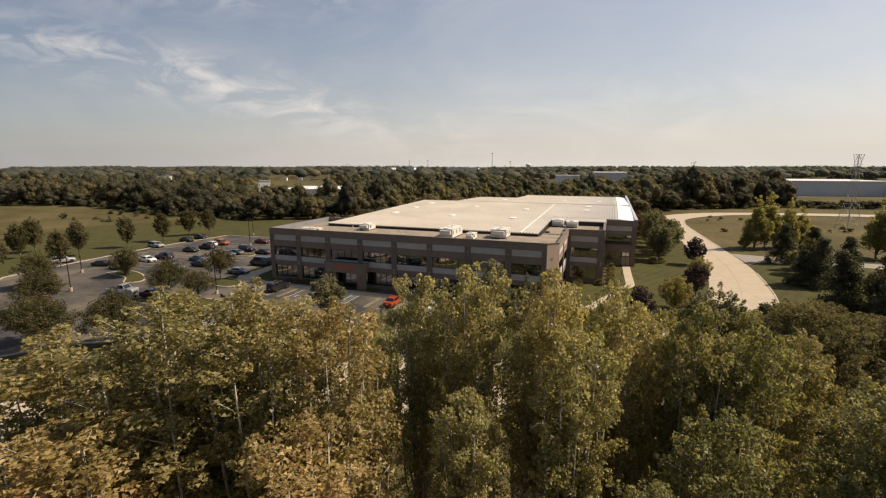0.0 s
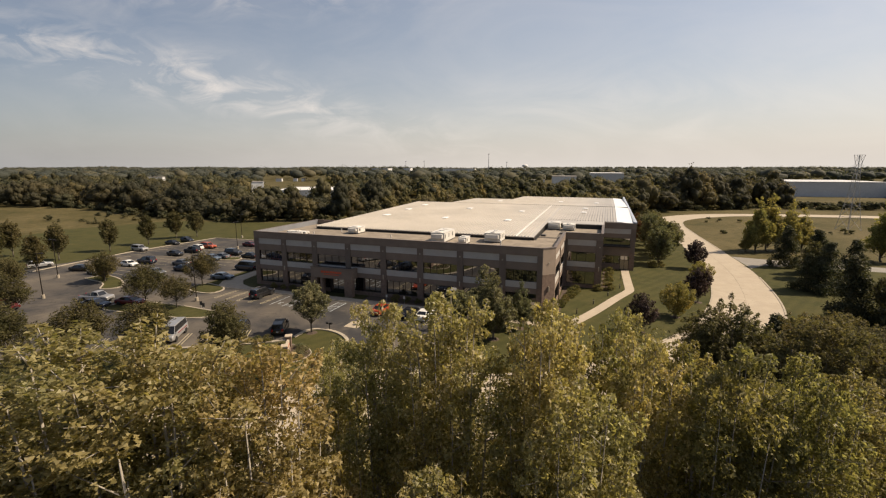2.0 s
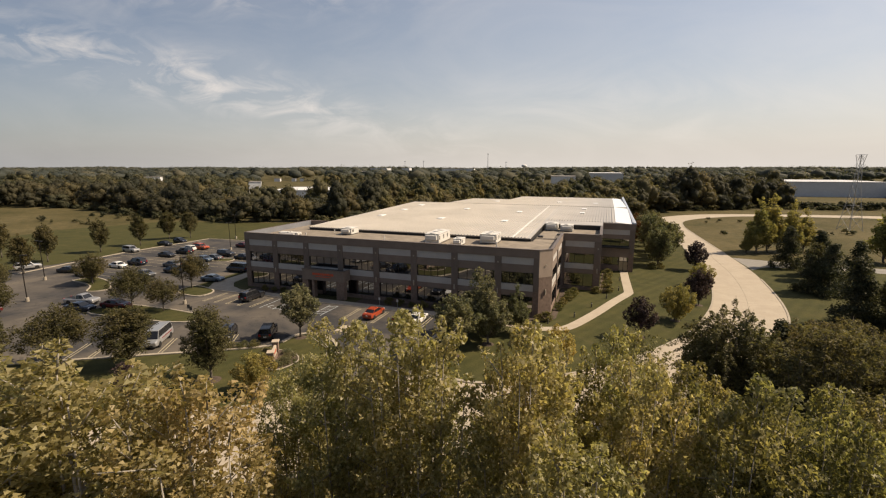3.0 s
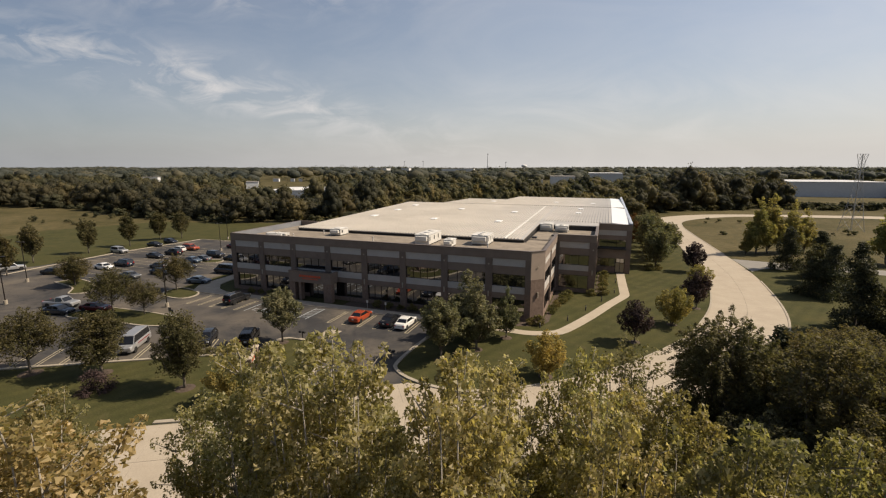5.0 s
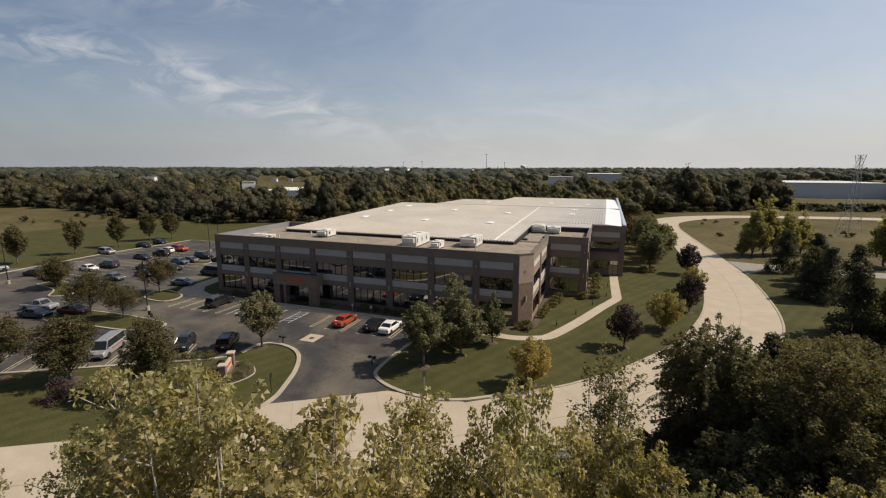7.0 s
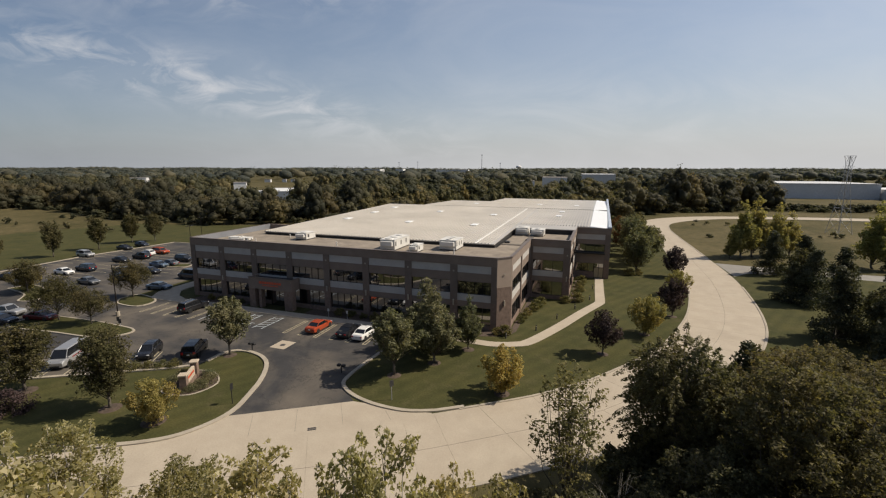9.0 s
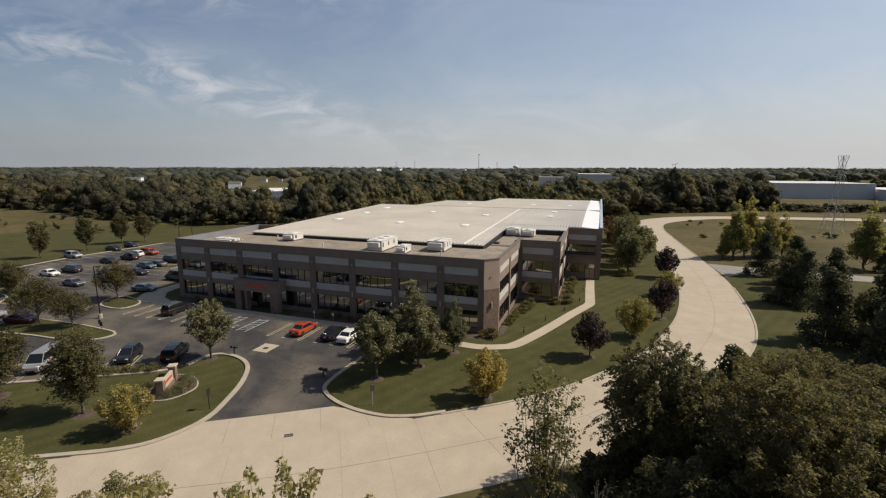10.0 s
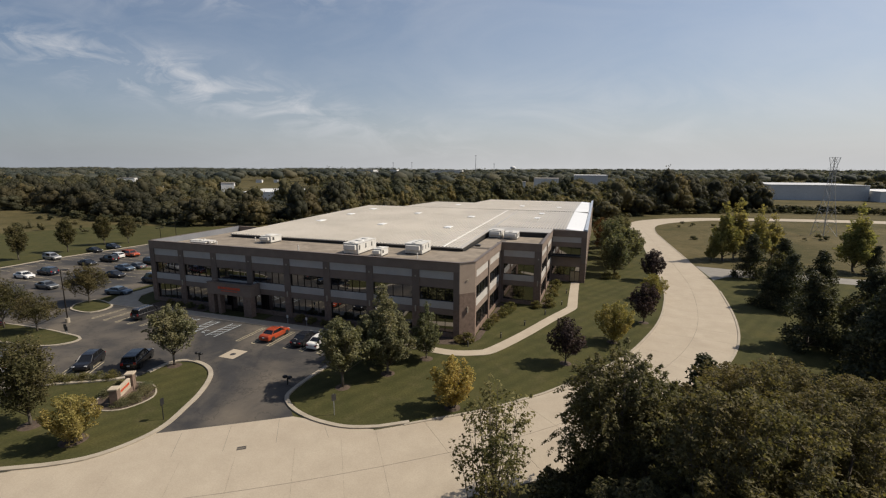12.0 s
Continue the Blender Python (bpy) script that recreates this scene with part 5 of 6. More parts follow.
juniper = make_tree("shrub", "low spreading green shrub beside the monument sign", 0.7, 1.1, 0.03, 3200, 0.075, LEAF_GREY, "full", 40, 0.36, 55, 0.04, 1, 8, category="shrub", group="low shrubs by the sign")
plant(juniper, [(-30.8, -26.0, 1.05, 0), (-30.4, -27.5, 1.0, 50), (-27.0, -26.0, 1.1, 100), (-26.7, -27.5, 1.1, 160), (-27.2, -28.7, 0.9, 220), (-28.2, -25.2, 0.85, 300)])
maroon = make_tree("shrub", "dark maroon-leaved shrub on the lawn", 2.6, 1.6, 0.05, 2200, 0.17, LEAF_PURPLE, "full", 30, 0.36, 56, 0.05, 1, 8, category="shrub")
plant(maroon, [(-39.8, -37.6, 1.1, 0)])


# ---- woodland ----
def ico():
    bm = bmesh.new()
    bmesh.ops.create_icosphere(bm, subdivisions=1, radius=1)
    v = np.array([tuple(q.co) for q in bm.verts])
    f = np.array([[q.index for q in fc.verts] for fc in bm.faces])
    bm.free()
    return v, f


ICO_V, ICO_F = ico()


def woods(name, label, mat, spots, quads, leaf, seed, low=0.0, spread=0.42, lumps=9, core=0.85):
    """Many crowns joined into one mesh: uneven clumps inside, small leaves round them; spots: rows of x, y, height, radius."""
    rng = np.random.default_rng(seed)
    cs, ns, ss, cv, cf, tones = [], [], [], [], [], []
    count = 0
    for x, y, h, r in spots:
        z0, z1 = h * low, h * 0.92
        zc, hz = (z0 + z1) / 2, (z1 - z0) / 2
        k = rng.normal(size=(lumps, 3))
        k /= np.linalg.norm(k, axis=1, keepdims=True)
        k *= (0.35 + 0.45 * rng.random(lumps))[:, None]
        k[0] = (0, 0, 0.62)
        at = k * [r, r, hz] + [x, y, zc]
        size = spread * r * rng.uniform(0.75, 1.3, lumps)
        idx = rng.choice(lumps, quads, p=size ** 2 / (size ** 2).sum())
        d = rng.normal(size=(quads, 3))
        d[:, 2] += 0.25
        d /= np.linalg.norm(d, axis=1, keepdims=True)
        rad = rng.uniform(0.8, 1.12, quads) + (rng.random(quads) < 0.22) * rng.uniform(0.05, 0.3, quads)
        tones.append(rng.beta(1.6, 1.9))
        stretch = np.array([1, 1, max(0.55, min(1.35, hz / r))])
        cs.append(at[idx] + d * stretch * (size[idx] * rad)[:, None])
        ns.append(d + rng.normal(scale=0.75, size=(quads, 3)))
        ss.append(leaf * (r / 3.8) * rng.uniform(0.55, 1.35, quads))
        for c, sz in zip(at, size):
            wob = rng.uniform(0.72, 1.12, (len(ICO_V), 1))
            cv.append(ICO_V * wob * stretch * sz * core + c)
            cf.append(ICO_F + count)
            count += len(ICO_V)
    me = leaf_mesh(name, np.concatenate(cs), np.concatenate(ns), np.concatenate(ss), 0.8, mat, np.repeat(tones, quads))
    ob = new(name, me)
    v, f = np.concatenate(cv), np.concatenate(cf)
    inner = bpy.data.meshes.new(name + "_core")
    inner.vertices.add(len(v))
    inner.vertices.foreach_set("co", v.astype(np.float32).ravel())
    inner.loops.add(3 * len(f))
    inner.loops.foreach_set("vertex_index", f.astype(np.int32).ravel())
    inner.polygons.add(len(f))
    inner.polygons.foreach_set("loop_start", np.arange(0, 3 * len(f), 3, dtype=np.int32))
    inner.update(calc_edges=True)
    inner.attributes.new("tone", "FLOAT", "FACE").data.foreach_set("value", np.repeat(tones, lumps * len(ICO_F)).astype(np.float32))
    inner.materials.append(mat)
    tagged(new(name + "_clump", inner), label.replace("woodland", "woodland inner foliage", 1) if "woodland" in label else "inner foliage of " + label, "woodland", kind="stuff")
    return tagged(ob, label, "woodland", kind="stuff")


FRONT_X = [-2500, -500, -300, -262, -199, -140, -126, -90, -60, -42, -28, 18, 29, 44, 74, 107, 200, 420]
FRONT_Y = [-900, 20, 100, 103, 84, 82, 92, 102, 112, 128, 140, 145, 184, 200, 222, 236, 242, 244]
wrng = np.random.default_rng(5)


def scatter(near, far, step, keep):
    rows = []
    y = -300.0 if far > 300 else 15.0
    while y < 3200:
        x = -1.95 * max(y + 66, 60) - 60
        while x < 0.62 * (y + 66) + 60:
            px, py = x + wrng.uniform(-0.45, 0.45) * step, y + wrng.uniform(-0.45, 0.45) * step
            depth = py - np.interp(px, FRONT_X, FRONT_Y)
            if near <= depth < far and keep(px, py):
                rows.append((px, py, depth))
            x += step
        y += step
    return rows


CLEARING = [(-220, 160), (-146, 176), (-160, 228), (-372, 473), (-428, 556), (-522, 528), (-450, 437), (-240, 212)]
LOW_STAND = [(-222, 168), (-150, 192), (-104, 104), (-156, 80)]


def within(poly, x, y):
    """True inside a polygon of the plan."""
    hit = False
    for (x0, y0), (x1, y1) in zip(poly, poly[1:] + poly[:1]):
        if (y0 > y) != (y1 > y) and x < x0 + (y - y0) / (y1 - y0) * (x1 - x0):
            hit = not hit
    return hit


def open_ground(x, y):
    """Clearings: the fields before and round the pale sheds."""
    if x > 109 and 215 < y < 520 and x > 109 + (y - 236) * 0.2:
        return False
    if within(CLEARING, x, y):
        return False
    return all(math.dist((x, y), c) > r for c, r in (((-40, 440), 34), ((-30, 405), 24), ((-58, 380), 22), ((8, 560), 40), ((15, 525), 30), ((-497, 310), 26), ((-470, 285), 24)))


edge_rows = scatter(0, 60, 9.0, open_ground)
dark_rows, mix_rows, pole_rows = [], [], []
for x, y, d in edge_rows:
    tall = noise.noise(Vector((x * 0.025, y * 0.025, 3)))
    h, r = (13.0 + 5.0 * tall + wrng.uniform(-3.5, 3.5)) * (1.3 if wrng.random() < 0.14 else 1.0), wrng.uniform(4.2, 7.8)
    if d < 8:
        h, r = h * wrng.uniform(0.5, 1.05), r * 0.85
    if 40 < x < 125:
        h *= 1.3
    if within(LOW_STAND, x, y):
        h = min(h, wrng.uniform(7.0, 9.5))
    if -100 < x < 25:
        # slim yellowing poplars stand behind the building
        if d > 14 and wrng.random() < 0.8:
            pole_rows.append((x, y, h * wrng.uniform(0.75, 1.05), wrng.uniform(2.2, 3.6)))
            pole_rows.append((x + wrng.uniform(-4, 4), y + wrng.uniform(-4, 4), h * wrng.uniform(0.6, 0.95), wrng.uniform(2.0, 3.2)))
            continue
        h *= 0.62
    (dark_rows if (x < -100 or x > 25) and wrng.random() < (0.8 if x < -100 else 0.6) else mix_rows).append((x, y, max(h, 3), r))
woods("woodland_edge", "dark green edge of the surrounding woodland", WOOD_DARK, dark_rows, 1150, 0.42, 61, lumps=26, spread=0.4)
woods("woodland", "mixed olive and yellowing woodland behind the building", WOOD_MIX, mix_rows, 1100, 0.42, 62, lumps=26, spread=0.4)
woods("poplar_wood", "slim yellowing poplars in the woodland", WOOD_POPLAR, pole_rows, 520, 0.6, 69, lumps=12, spread=0.42)


def patchy(x, y):
    """Middle woods come in stands with rough clearings between."""
    return open_ground(x, y) and noise.noise(Vector((x * 0.016, y * 0.016, 21))) > -0.12


mid_rows = [(x, y, 11.0 + 6.0 * noise.noise(Vector((x * 0.012, y * 0.012, 7))) + wrng.uniform(-3.5, 3.5) + (5 if wrng.random() < 0.12 else 0), wrng.uniform(4.5, 9.0)) for x, y, d in scatter(60, 330, 13.5, patchy)]
woods("middle_woodland", "olive woodland stretching into the distance", WOOD_MIX, [r for k, r in enumerate(mid_rows) if k % 3], 320, 0.55, 63, spread=0.5, lumps=10)
woods("middle_woodland_dark", "darker trees among the distant woodland", WOOD_DARK, [r for k, r in enumerate(mid_rows) if k % 3 == 0], 320, 0.55, 64, spread=0.5, lumps=10)
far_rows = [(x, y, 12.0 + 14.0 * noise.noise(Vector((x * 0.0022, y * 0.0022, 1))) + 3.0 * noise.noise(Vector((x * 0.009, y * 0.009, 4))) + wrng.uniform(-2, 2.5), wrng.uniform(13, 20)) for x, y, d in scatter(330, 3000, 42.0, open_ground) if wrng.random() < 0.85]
woods("far_woodland", "band of forest on the horizon, haze painted into its leaf colour", WOOD_FAR_HAZED, far_rows, 56, 0.42, 65, spread=0.78, lumps=1)
hedge_rows = [(108 + 2.6 * k + wrng.uniform(-1, 1), 238 + 0.09 * 2.6 * k + wrng.uniform(-2.5, 2.5), wrng.uniform(2.2, 4.4), wrng.uniform(2.0, 3.2)) for k in range(62)] + [(106 + 2.2 * k + wrng.uniform(-1, 1), 244 + 0.09 * 2.2 * k + wrng.uniform(-2, 2), wrng.uniform(3.0, 4.6), wrng.uniform(2.4, 3.4)) for k in range(72)]
woods("field_hedge", "dark hedge strip beyond the rough field", WOOD_DARK, hedge_rows, 160, 0.8, 66, lumps=5)
scrub_rows = [(wrng.uniform(48, 92), wrng.uniform(100, 165), wrng.uniform(0.8, 2.2), wrng.uniform(0.8, 1.8)) for k in range(14)] + [(wrng.uniform(-235, -140), wrng.uniform(52, 78), wrng.uniform(1.0, 3.2), wrng.uniform(0.9, 1.9)) for k in range(22)]
brush_rows = []
for k in range(190):
    bx = wrng.uniform(-300, 130)
    brush_rows.append((bx, np.interp(bx, FRONT_X, FRONT_Y) - wrng.uniform(-1, 4), wrng.uniform(1.2, 4.2), wrng.uniform(1.3, 2.8)))
woods("woodland_brush", "low olive brush along the woodland edge", WOOD_MIX, brush_rows, 130, 0.75, 68, lumps=5)
woods("field_scrub", "scattered brown scrub on the rough field", WOOD_MIX, scrub_rows, 120, 0.9, 67, lumps=5)


# ---- parked vehicles ----
def loft(sections):
    """Closed body from cross-sections: rows of (x, [(y, z) ...]) with equal counts."""
    bm = bmesh.new()
    rings = [[bm.verts.new((x, y, z)) for y, z in ring] for x, ring in sections]
    n = len(rings[0])
    for a, b in zip(rings, rings[1:]):
        for k in range(n):
            bm.faces.new((a[k], a[(k + 1) % n], b[(k + 1) % n], b[k]))
    bm.faces.new(rings[0])
    bm.faces.new(rings[-1])
    return bm


def ring(w, z0, z1, z2, tuck=0.86, top=0.9):
    """Half-width w; sill z0, shoulder z1, deck z2."""
    half = [(w * tuck, z0), (w, z0 + 0.14), (w, z1 - 0.1), (w * 0.97, z1), (w * top, z2)]
    return [(-y, z) for y, z in half] + [(y, z) for y, z in reversed(half)]


SHAPES = {   # length, half width, body stations (x, sill, shoulder, deck, width factor), cabin stations, roof, wheel radius
    "sedan": (4.75, 0.91, [(-0.5, 0.32, 0.72, 0.82, 0.86), (-0.47, 0.25, 0.86, 1.0, 0.95), (-0.3, 0.2, 0.9, 1.02, 1.0), (0.0, 0.19, 0.9, 0.98, 1.0), (0.2, 0.19, 0.88, 0.96, 1.0), (0.42, 0.22, 0.78, 0.86, 0.96), (0.49, 0.28, 0.6, 0.7, 0.84)],
              [(-0.36, -0.2), (0.24, 0.09)], 1.46, 0.33),
    "suv": (4.9, 0.97, [(-0.5, 0.38, 0.85, 1.0, 0.92), (-0.48, 0.32, 1.0, 1.12, 0.98), (-0.25, 0.28, 1.04, 1.14, 1.0), (0.1, 0.28, 1.04, 1.12, 1.0), (0.22, 0.28, 1.02, 1.1, 1.0), (0.44, 0.3, 0.95, 1.03, 0.97), (0.495, 0.36, 0.74, 0.86, 0.88)],
            [(-0.485, -0.43), (0.22, 0.1)], 1.78, 0.37),
    "hatch": (4.3, 0.89, [(-0.5, 0.34, 0.8, 0.92, 0.88), (-0.47, 0.26, 0.92, 1.02, 0.96), (-0.25, 0.22, 0.95, 1.03, 1.0), (0.05, 0.2, 0.94, 1.0, 1.0), (0.2, 0.2, 0.9, 0.98, 1.0), (0.42, 0.23, 0.8, 0.88, 0.95), (0.49, 0.3, 0.62, 0.72, 0.84)],
              [(-0.46, -0.36), (0.25, 0.08)], 1.52, 0.33),
    "van": (5.6, 1.0, [(-0.5, 0.4, 1.0, 1.2, 0.95), (-0.48, 0.34, 1.15, 1.3, 1.0), (0.0, 0.3, 1.15, 1.3, 1.0), (0.28, 0.3, 1.12, 1.26, 1.0), (0.44, 0.32, 1.02, 1.14, 0.97), (0.495, 0.38, 0.78, 0.92, 0.88)],
            [(-0.49, -0.47), (0.36, 0.22)], 2.15, 0.37),
    "pickup": (5.6, 0.98, [(-0.5, 0.45, 0.95, 1.05, 0.96), (-0.48, 0.38, 1.04, 1.12, 1.0), (-0.1, 0.34, 1.06, 1.12, 1.0), (0.22, 0.34, 1.06, 1.14, 1.0), (0.44, 0.36, 1.0, 1.1, 0.97), (0.495, 0.42, 0.8, 0.95, 0.9)],
               [(-0.08, -0.05), (0.24, 0.14)], 1.85, 0.4),
}


def car(kind, colour, x, y, heading, label, rack=False):
    """heading: degrees; 0 points the nose along +x."""
    L, W, body, cabin, top, wr = SHAPES[kind]
    t = thing("car" if kind not in ("van", "pickup") else kind, pose(x, y, 0.024, 0, 0, heading), label, "car" if kind not in ("van", "pickup") else kind, "parked vehicles")
    bm = loft([(f * L, ring(W * k, s, sh, d)) for f, s, sh, d, k in body])
    bmesh.ops.bevel(bm, geom=list(bm.edges), offset=0.035, segments=1, affect="EDGES")
    part("body", bm, colour, t, smooth=False)
    (rb, rt), (fb, ft) = cabin
    deck = 0.93 if kind in ("sedan", "hatch") else (1.05 if kind in ("suv", "pickup") else 1.2)
    mid = (rt + ft) / 2
    g = loft([(rb * L, [(-W * 0.86, deck), (-W * 0.84, deck + 0.02), (W * 0.84, deck + 0.02), (W * 0.86, deck)]),
              (rt * L, [(-W * 0.9, deck), (-W * 0.7, top - 0.05), (W * 0.7, top - 0.05), (W * 0.9, deck)]),
              (mid * L, [(-W * 0.92, deck), (-W * 0.72, top - 0.01), (W * 0.72, top - 0.01), (W * 0.92, deck)]),
              (ft * L, [(-W * 0.9, deck), (-W * 0.7, top - 0.06), (W * 0.7, top - 0.06), (W * 0.9, deck)]),
              (fb * L, [(-W * 0.86, deck), (-W * 0.84, deck + 0.02), (W * 0.84, deck + 0.02), (W * 0.86, deck)])])
    part("window_glass", g, CAR_GLASS, t, "dark car glass")
    r = loft([(rt * L - 0.08, [(-W * 0.69, top - 0.09), (-W * 0.66, top - 0.04), (W * 0.66, top - 0.04), (W * 0.69, top - 0.09)]),
              (rt * L + 0.12, [(-W * 0.74, top - 0.1), (-W * 0.68, top), (W * 0.68, top), (W * 0.74, top - 0.1)]),
              (mid * L, [(-W * 0.76, top - 0.08), (-W * 0.7, top + 0.03), (W * 0.7, top + 0.03), (W * 0.76, top - 0.08)]),
              (ft * L - 0.1, [(-W * 0.74, top - 0.1), (-W * 0.68, top), (W * 0.68, top), (W * 0.74, top - 0.1)]),
              (ft * L + 0.06, [(-W * 0.7, top - 0.1), (-W * 0.66, top - 0.06), (W * 0.66, top - 0.06), (W * 0.7, top - 0.1)])])
    part("roof", r, colour, t)
    for s in (-1, 1):
        for f0, f1 in ((rb, rt), (fb, ft), (mid, mid)):
            bm = bmesh.new()
            tube(bm, [(f0 * L, s * W * 0.89, deck - 0.02), (f1 * L, s * W * 0.725, top - 0.06)], [0.05, 0.045], 5)
            part("pillar", bm, colour if f0 != f1 else BLACK_TRIM, t)
        part("mirror", bevelled(boxes((fb * L - 0.35, fb * L - 0.18, s * W * 1.03 - 0.09, s * W * 1.03 + 0.09, deck + 0.02, deck + 0.18)), 0.03), colour, t)
        for f in (-0.31, 0.31):
            bm = bmesh.new()
            prof = [(wr * 0.62, 0.11), (wr * 0.93, 0.11), (wr, 0.07), (wr, -0.07), (wr * 0.93, -0.11), (wr * 0.62, -0.11)]
            n = 18
            rows = [[bm.verts.new((p * math.cos(2 * math.pi * k / n), d, p * math.sin(2 * math.pi * k / n))) for p, d in prof] for k in range(n)]
            for k in range(n):
                a, b = rows[k], rows[(k + 1) % n]
                for j in range(6):
                    bm.faces.new((a[j], a[(j + 1) % 6], b[(j + 1) % 6], b[j]))
            wheel = part("wheel", bm, TYRE, t)
            wheel.matrix_local = pose(f * L, s * (W - 0.1), wr)
            bm = bmesh.new()
            bmesh.ops.create_cone(bm, cap_ends=True, segments=14, radius1=wr * 0.63, radius2=wr * 0.63, depth=0.16, matrix=Matrix.Rotation(math.pi / 2, 4, "X"))
            rim = part("rim", bm, RIM, wheel)
            bm = bmesh.new()
            bmesh.ops.create_cone(bm, cap_ends=True, segments=14, radius1=wr * 1.12, radius2=wr * 1.12, depth=0.05, matrix=Matrix.Rotation(math.pi / 2, 4, "X"))
            arch = part("wheel_arch", bm, BLACK_TRIM, t)
            arch.matrix_local = pose(f * L, s * (W - 0.022), wr + 0.03)
        hz = body[-2][3] - 0.22
        part("headlight", bevelled(boxes((L * 0.455, L * 0.487, s * W * 0.72 - 0.16, s * W * 0.72 + 0.16, hz, hz + 0.13)), 0.03), LAMP_CLEAR, t)
        tz = body[1][2] - 0.2
        part("tail_light", bevelled(boxes((-L * 0.507, -L * 0.478, s * W * 0.72 - 0.15, s * W * 0.72 + 0.15, tz, tz + (0.16 if kind in ("sedan", "hatch") else 0.32))), 0.02), LAMP_RED, t)
    part("front_grille", boxes((L * 0.488, L * 0.499, -W * 0.5, W * 0.5, 0.4, 0.6)), BLACK_TRIM, t)
    part("number_plate", boxes((-L * 0.507, -L * 0.5, -0.16, 0.16, 0.66, 0.8)), UNIT, t)
    if rack:
        for s in (-1, 1):
            part("roof_rail", boxes((rt * L + 0.2, ft * L - 0.2, s * W * 0.62 - 0.03, s * W * 0.62 + 0.03, top + 0.03, top + 0.1)), RIM, t)
    if kind == "pickup":
        part("load_bed", boxes((-L * 0.47, -L * 0.1, -W * 0.8, W * 0.8, 0.9, 1.135)), BLACK_TRIM, t)
    return t


P_BLACK, P_NAVY = paint("paint_black", (0.012, 0.012, 0.014)), paint("paint_navy", (0.014, 0.02, 0.035))
P_ORANGE, P_WHITE = paint("paint_orange", (0.32, 0.052, 0.018)), paint("paint_white", (0.72, 0.71, 0.68))
P_SILVER, P_GREY = paint("paint_silver", (0.42, 0.42, 0.42), 0.3, 0.5), paint("paint_grey", (0.12, 0.125, 0.13), 0.3, 0.3)
P_BLUE, P_RED = paint("paint_steel_blue", (0.10, 0.14, 0.19), 0.3, 0.3), paint("paint_dark_red", (0.10, 0.012, 0.012))
P_AMBER = paint("paint_bright_orange", (0.36, 0.062, 0.018))
car("sedan", P_ORANGE, -24.9, -8.0, 90, "bright orange sedan parked nose-in by the office")
car("sedan", P_BLACK, -19.7, -8.1, 90, "glossy black sedan parked nose-in by the office")
car("sedan", P_WHITE, -17.1, -8.2, 90, "white sedan parked nose-in under the trees")
car("suv", P_BLACK, -50.2, -7.2, 90, "large black estate car with silver roof rails", rack=True)
car("hatch", P_BLACK, -39.9, -23.2, -60, "black hatchback with its nose towards the hedge")
car("suv", P_BLACK, -34.9, -20.8, 120, "black four-wheel-drive beside the driveway island")
car("van", P_SILVER, -47.4, -28.0, -60, "pale silver van with a red stripe in a bay")
stripe = part("stripe", boxes((-2.2, 1.0, -1.006, 1.006, 0.95, 1.06)), LAMP_RED, [o for o in bpy.data.objects if o.name.startswith("van")][0], "red side stripe")
car("sedan", P_RED, -68.6, -19.0, 14, "dark red saloon in the aisle row")
car("pickup", P_SILVER, -76.2, -19.6, 14, "silver pickup in the aisle row")
car("sedan", P_NAVY, -72.6, -22.2, 14, "dark blue saloon beside the red one")
car("suv", P_RED, -85.6, -28.6, 14, "maroon people carrier at the lot's southern edge")
car("sedan", P_BLUE, -67.6, 0.5, 10, "steel blue saloon near the office end")
car("van", P_NAVY, -69.2, 9.2, 180, "dark people carrier beside the office end")
for kind, col, x, y, h, lab in (
        ("suv", P_SILVER, -116.0, 18.0, 0, "silver off-roader at the grass edge"), ("suv", P_NAVY, -98.2, 6.6, 180, "dark blue off-roader in the outer bays"),
        ("sedan", P_WHITE, -99.2, 2.7, 0, "white saloon in the outer bays"), ("sedan", P_GREY, -85.0, -1.3, 0, "grey saloon at the bay end"),
        ("sedan", P_BLACK, -116.6, 29.0, 0, "black saloon at the grass edge"), ("hatch", P_NAVY, -117.0, 34.6, 0, "dark blue hatchback at the grass edge"),
        ("suv", P_BLACK, -99.6, 21.2, 180, "black off-roader in the middle bays"), ("suv", P_AMBER, -101.0, 27.9, 0, "bright orange off-roader in the middle bays"),
        ("hatch", P_WHITE, -102.6, 25.2, 180, "small white car in the middle bays"), ("sedan", P_BLACK, -100.2, 16.3, 0, "black saloon in the middle bays"),
        ("sedan", P_BLUE, -86.2, 15.4, 0, "pale blue saloon in the inner bays"), ("sedan", P_GREY, -85.4, 17.6, 180, "grey saloon in the inner bays"),
        ("sedan", P_NAVY, -82.2, 3.4, 0, "navy saloon in the inner bays"), ("suv", P_BLACK, -86.0, 22.4, 0, "black off-roader by the small island"),
        ("sedan", P_BLACK, -79.0, 20.8, 180, "black saloon near the office side"), ("hatch", P_WHITE, -98.0, -5.6, 0, "white hatchback beside the tree island"),
        ("sedan", P_BLACK, -81.8, 9.9, 0, "black saloon alone in the inner bays"), ("sedan", P_BLACK, -104.6, -4.6, 20, "black saloon in the shade of a lot tree"), ("suv", P_SILVER, -117.6, -5.6, 70, "silver off-roader by the lot entrance"),
        ("sedan", P_RED, -91.6, 34.6, 0, "red saloon at the far end of the lot"), ("sedan", P_GREY, -88.2, 7.9, 180, "grey saloon in the inner bays")):
    car(kind, col, x, y, h, lab)

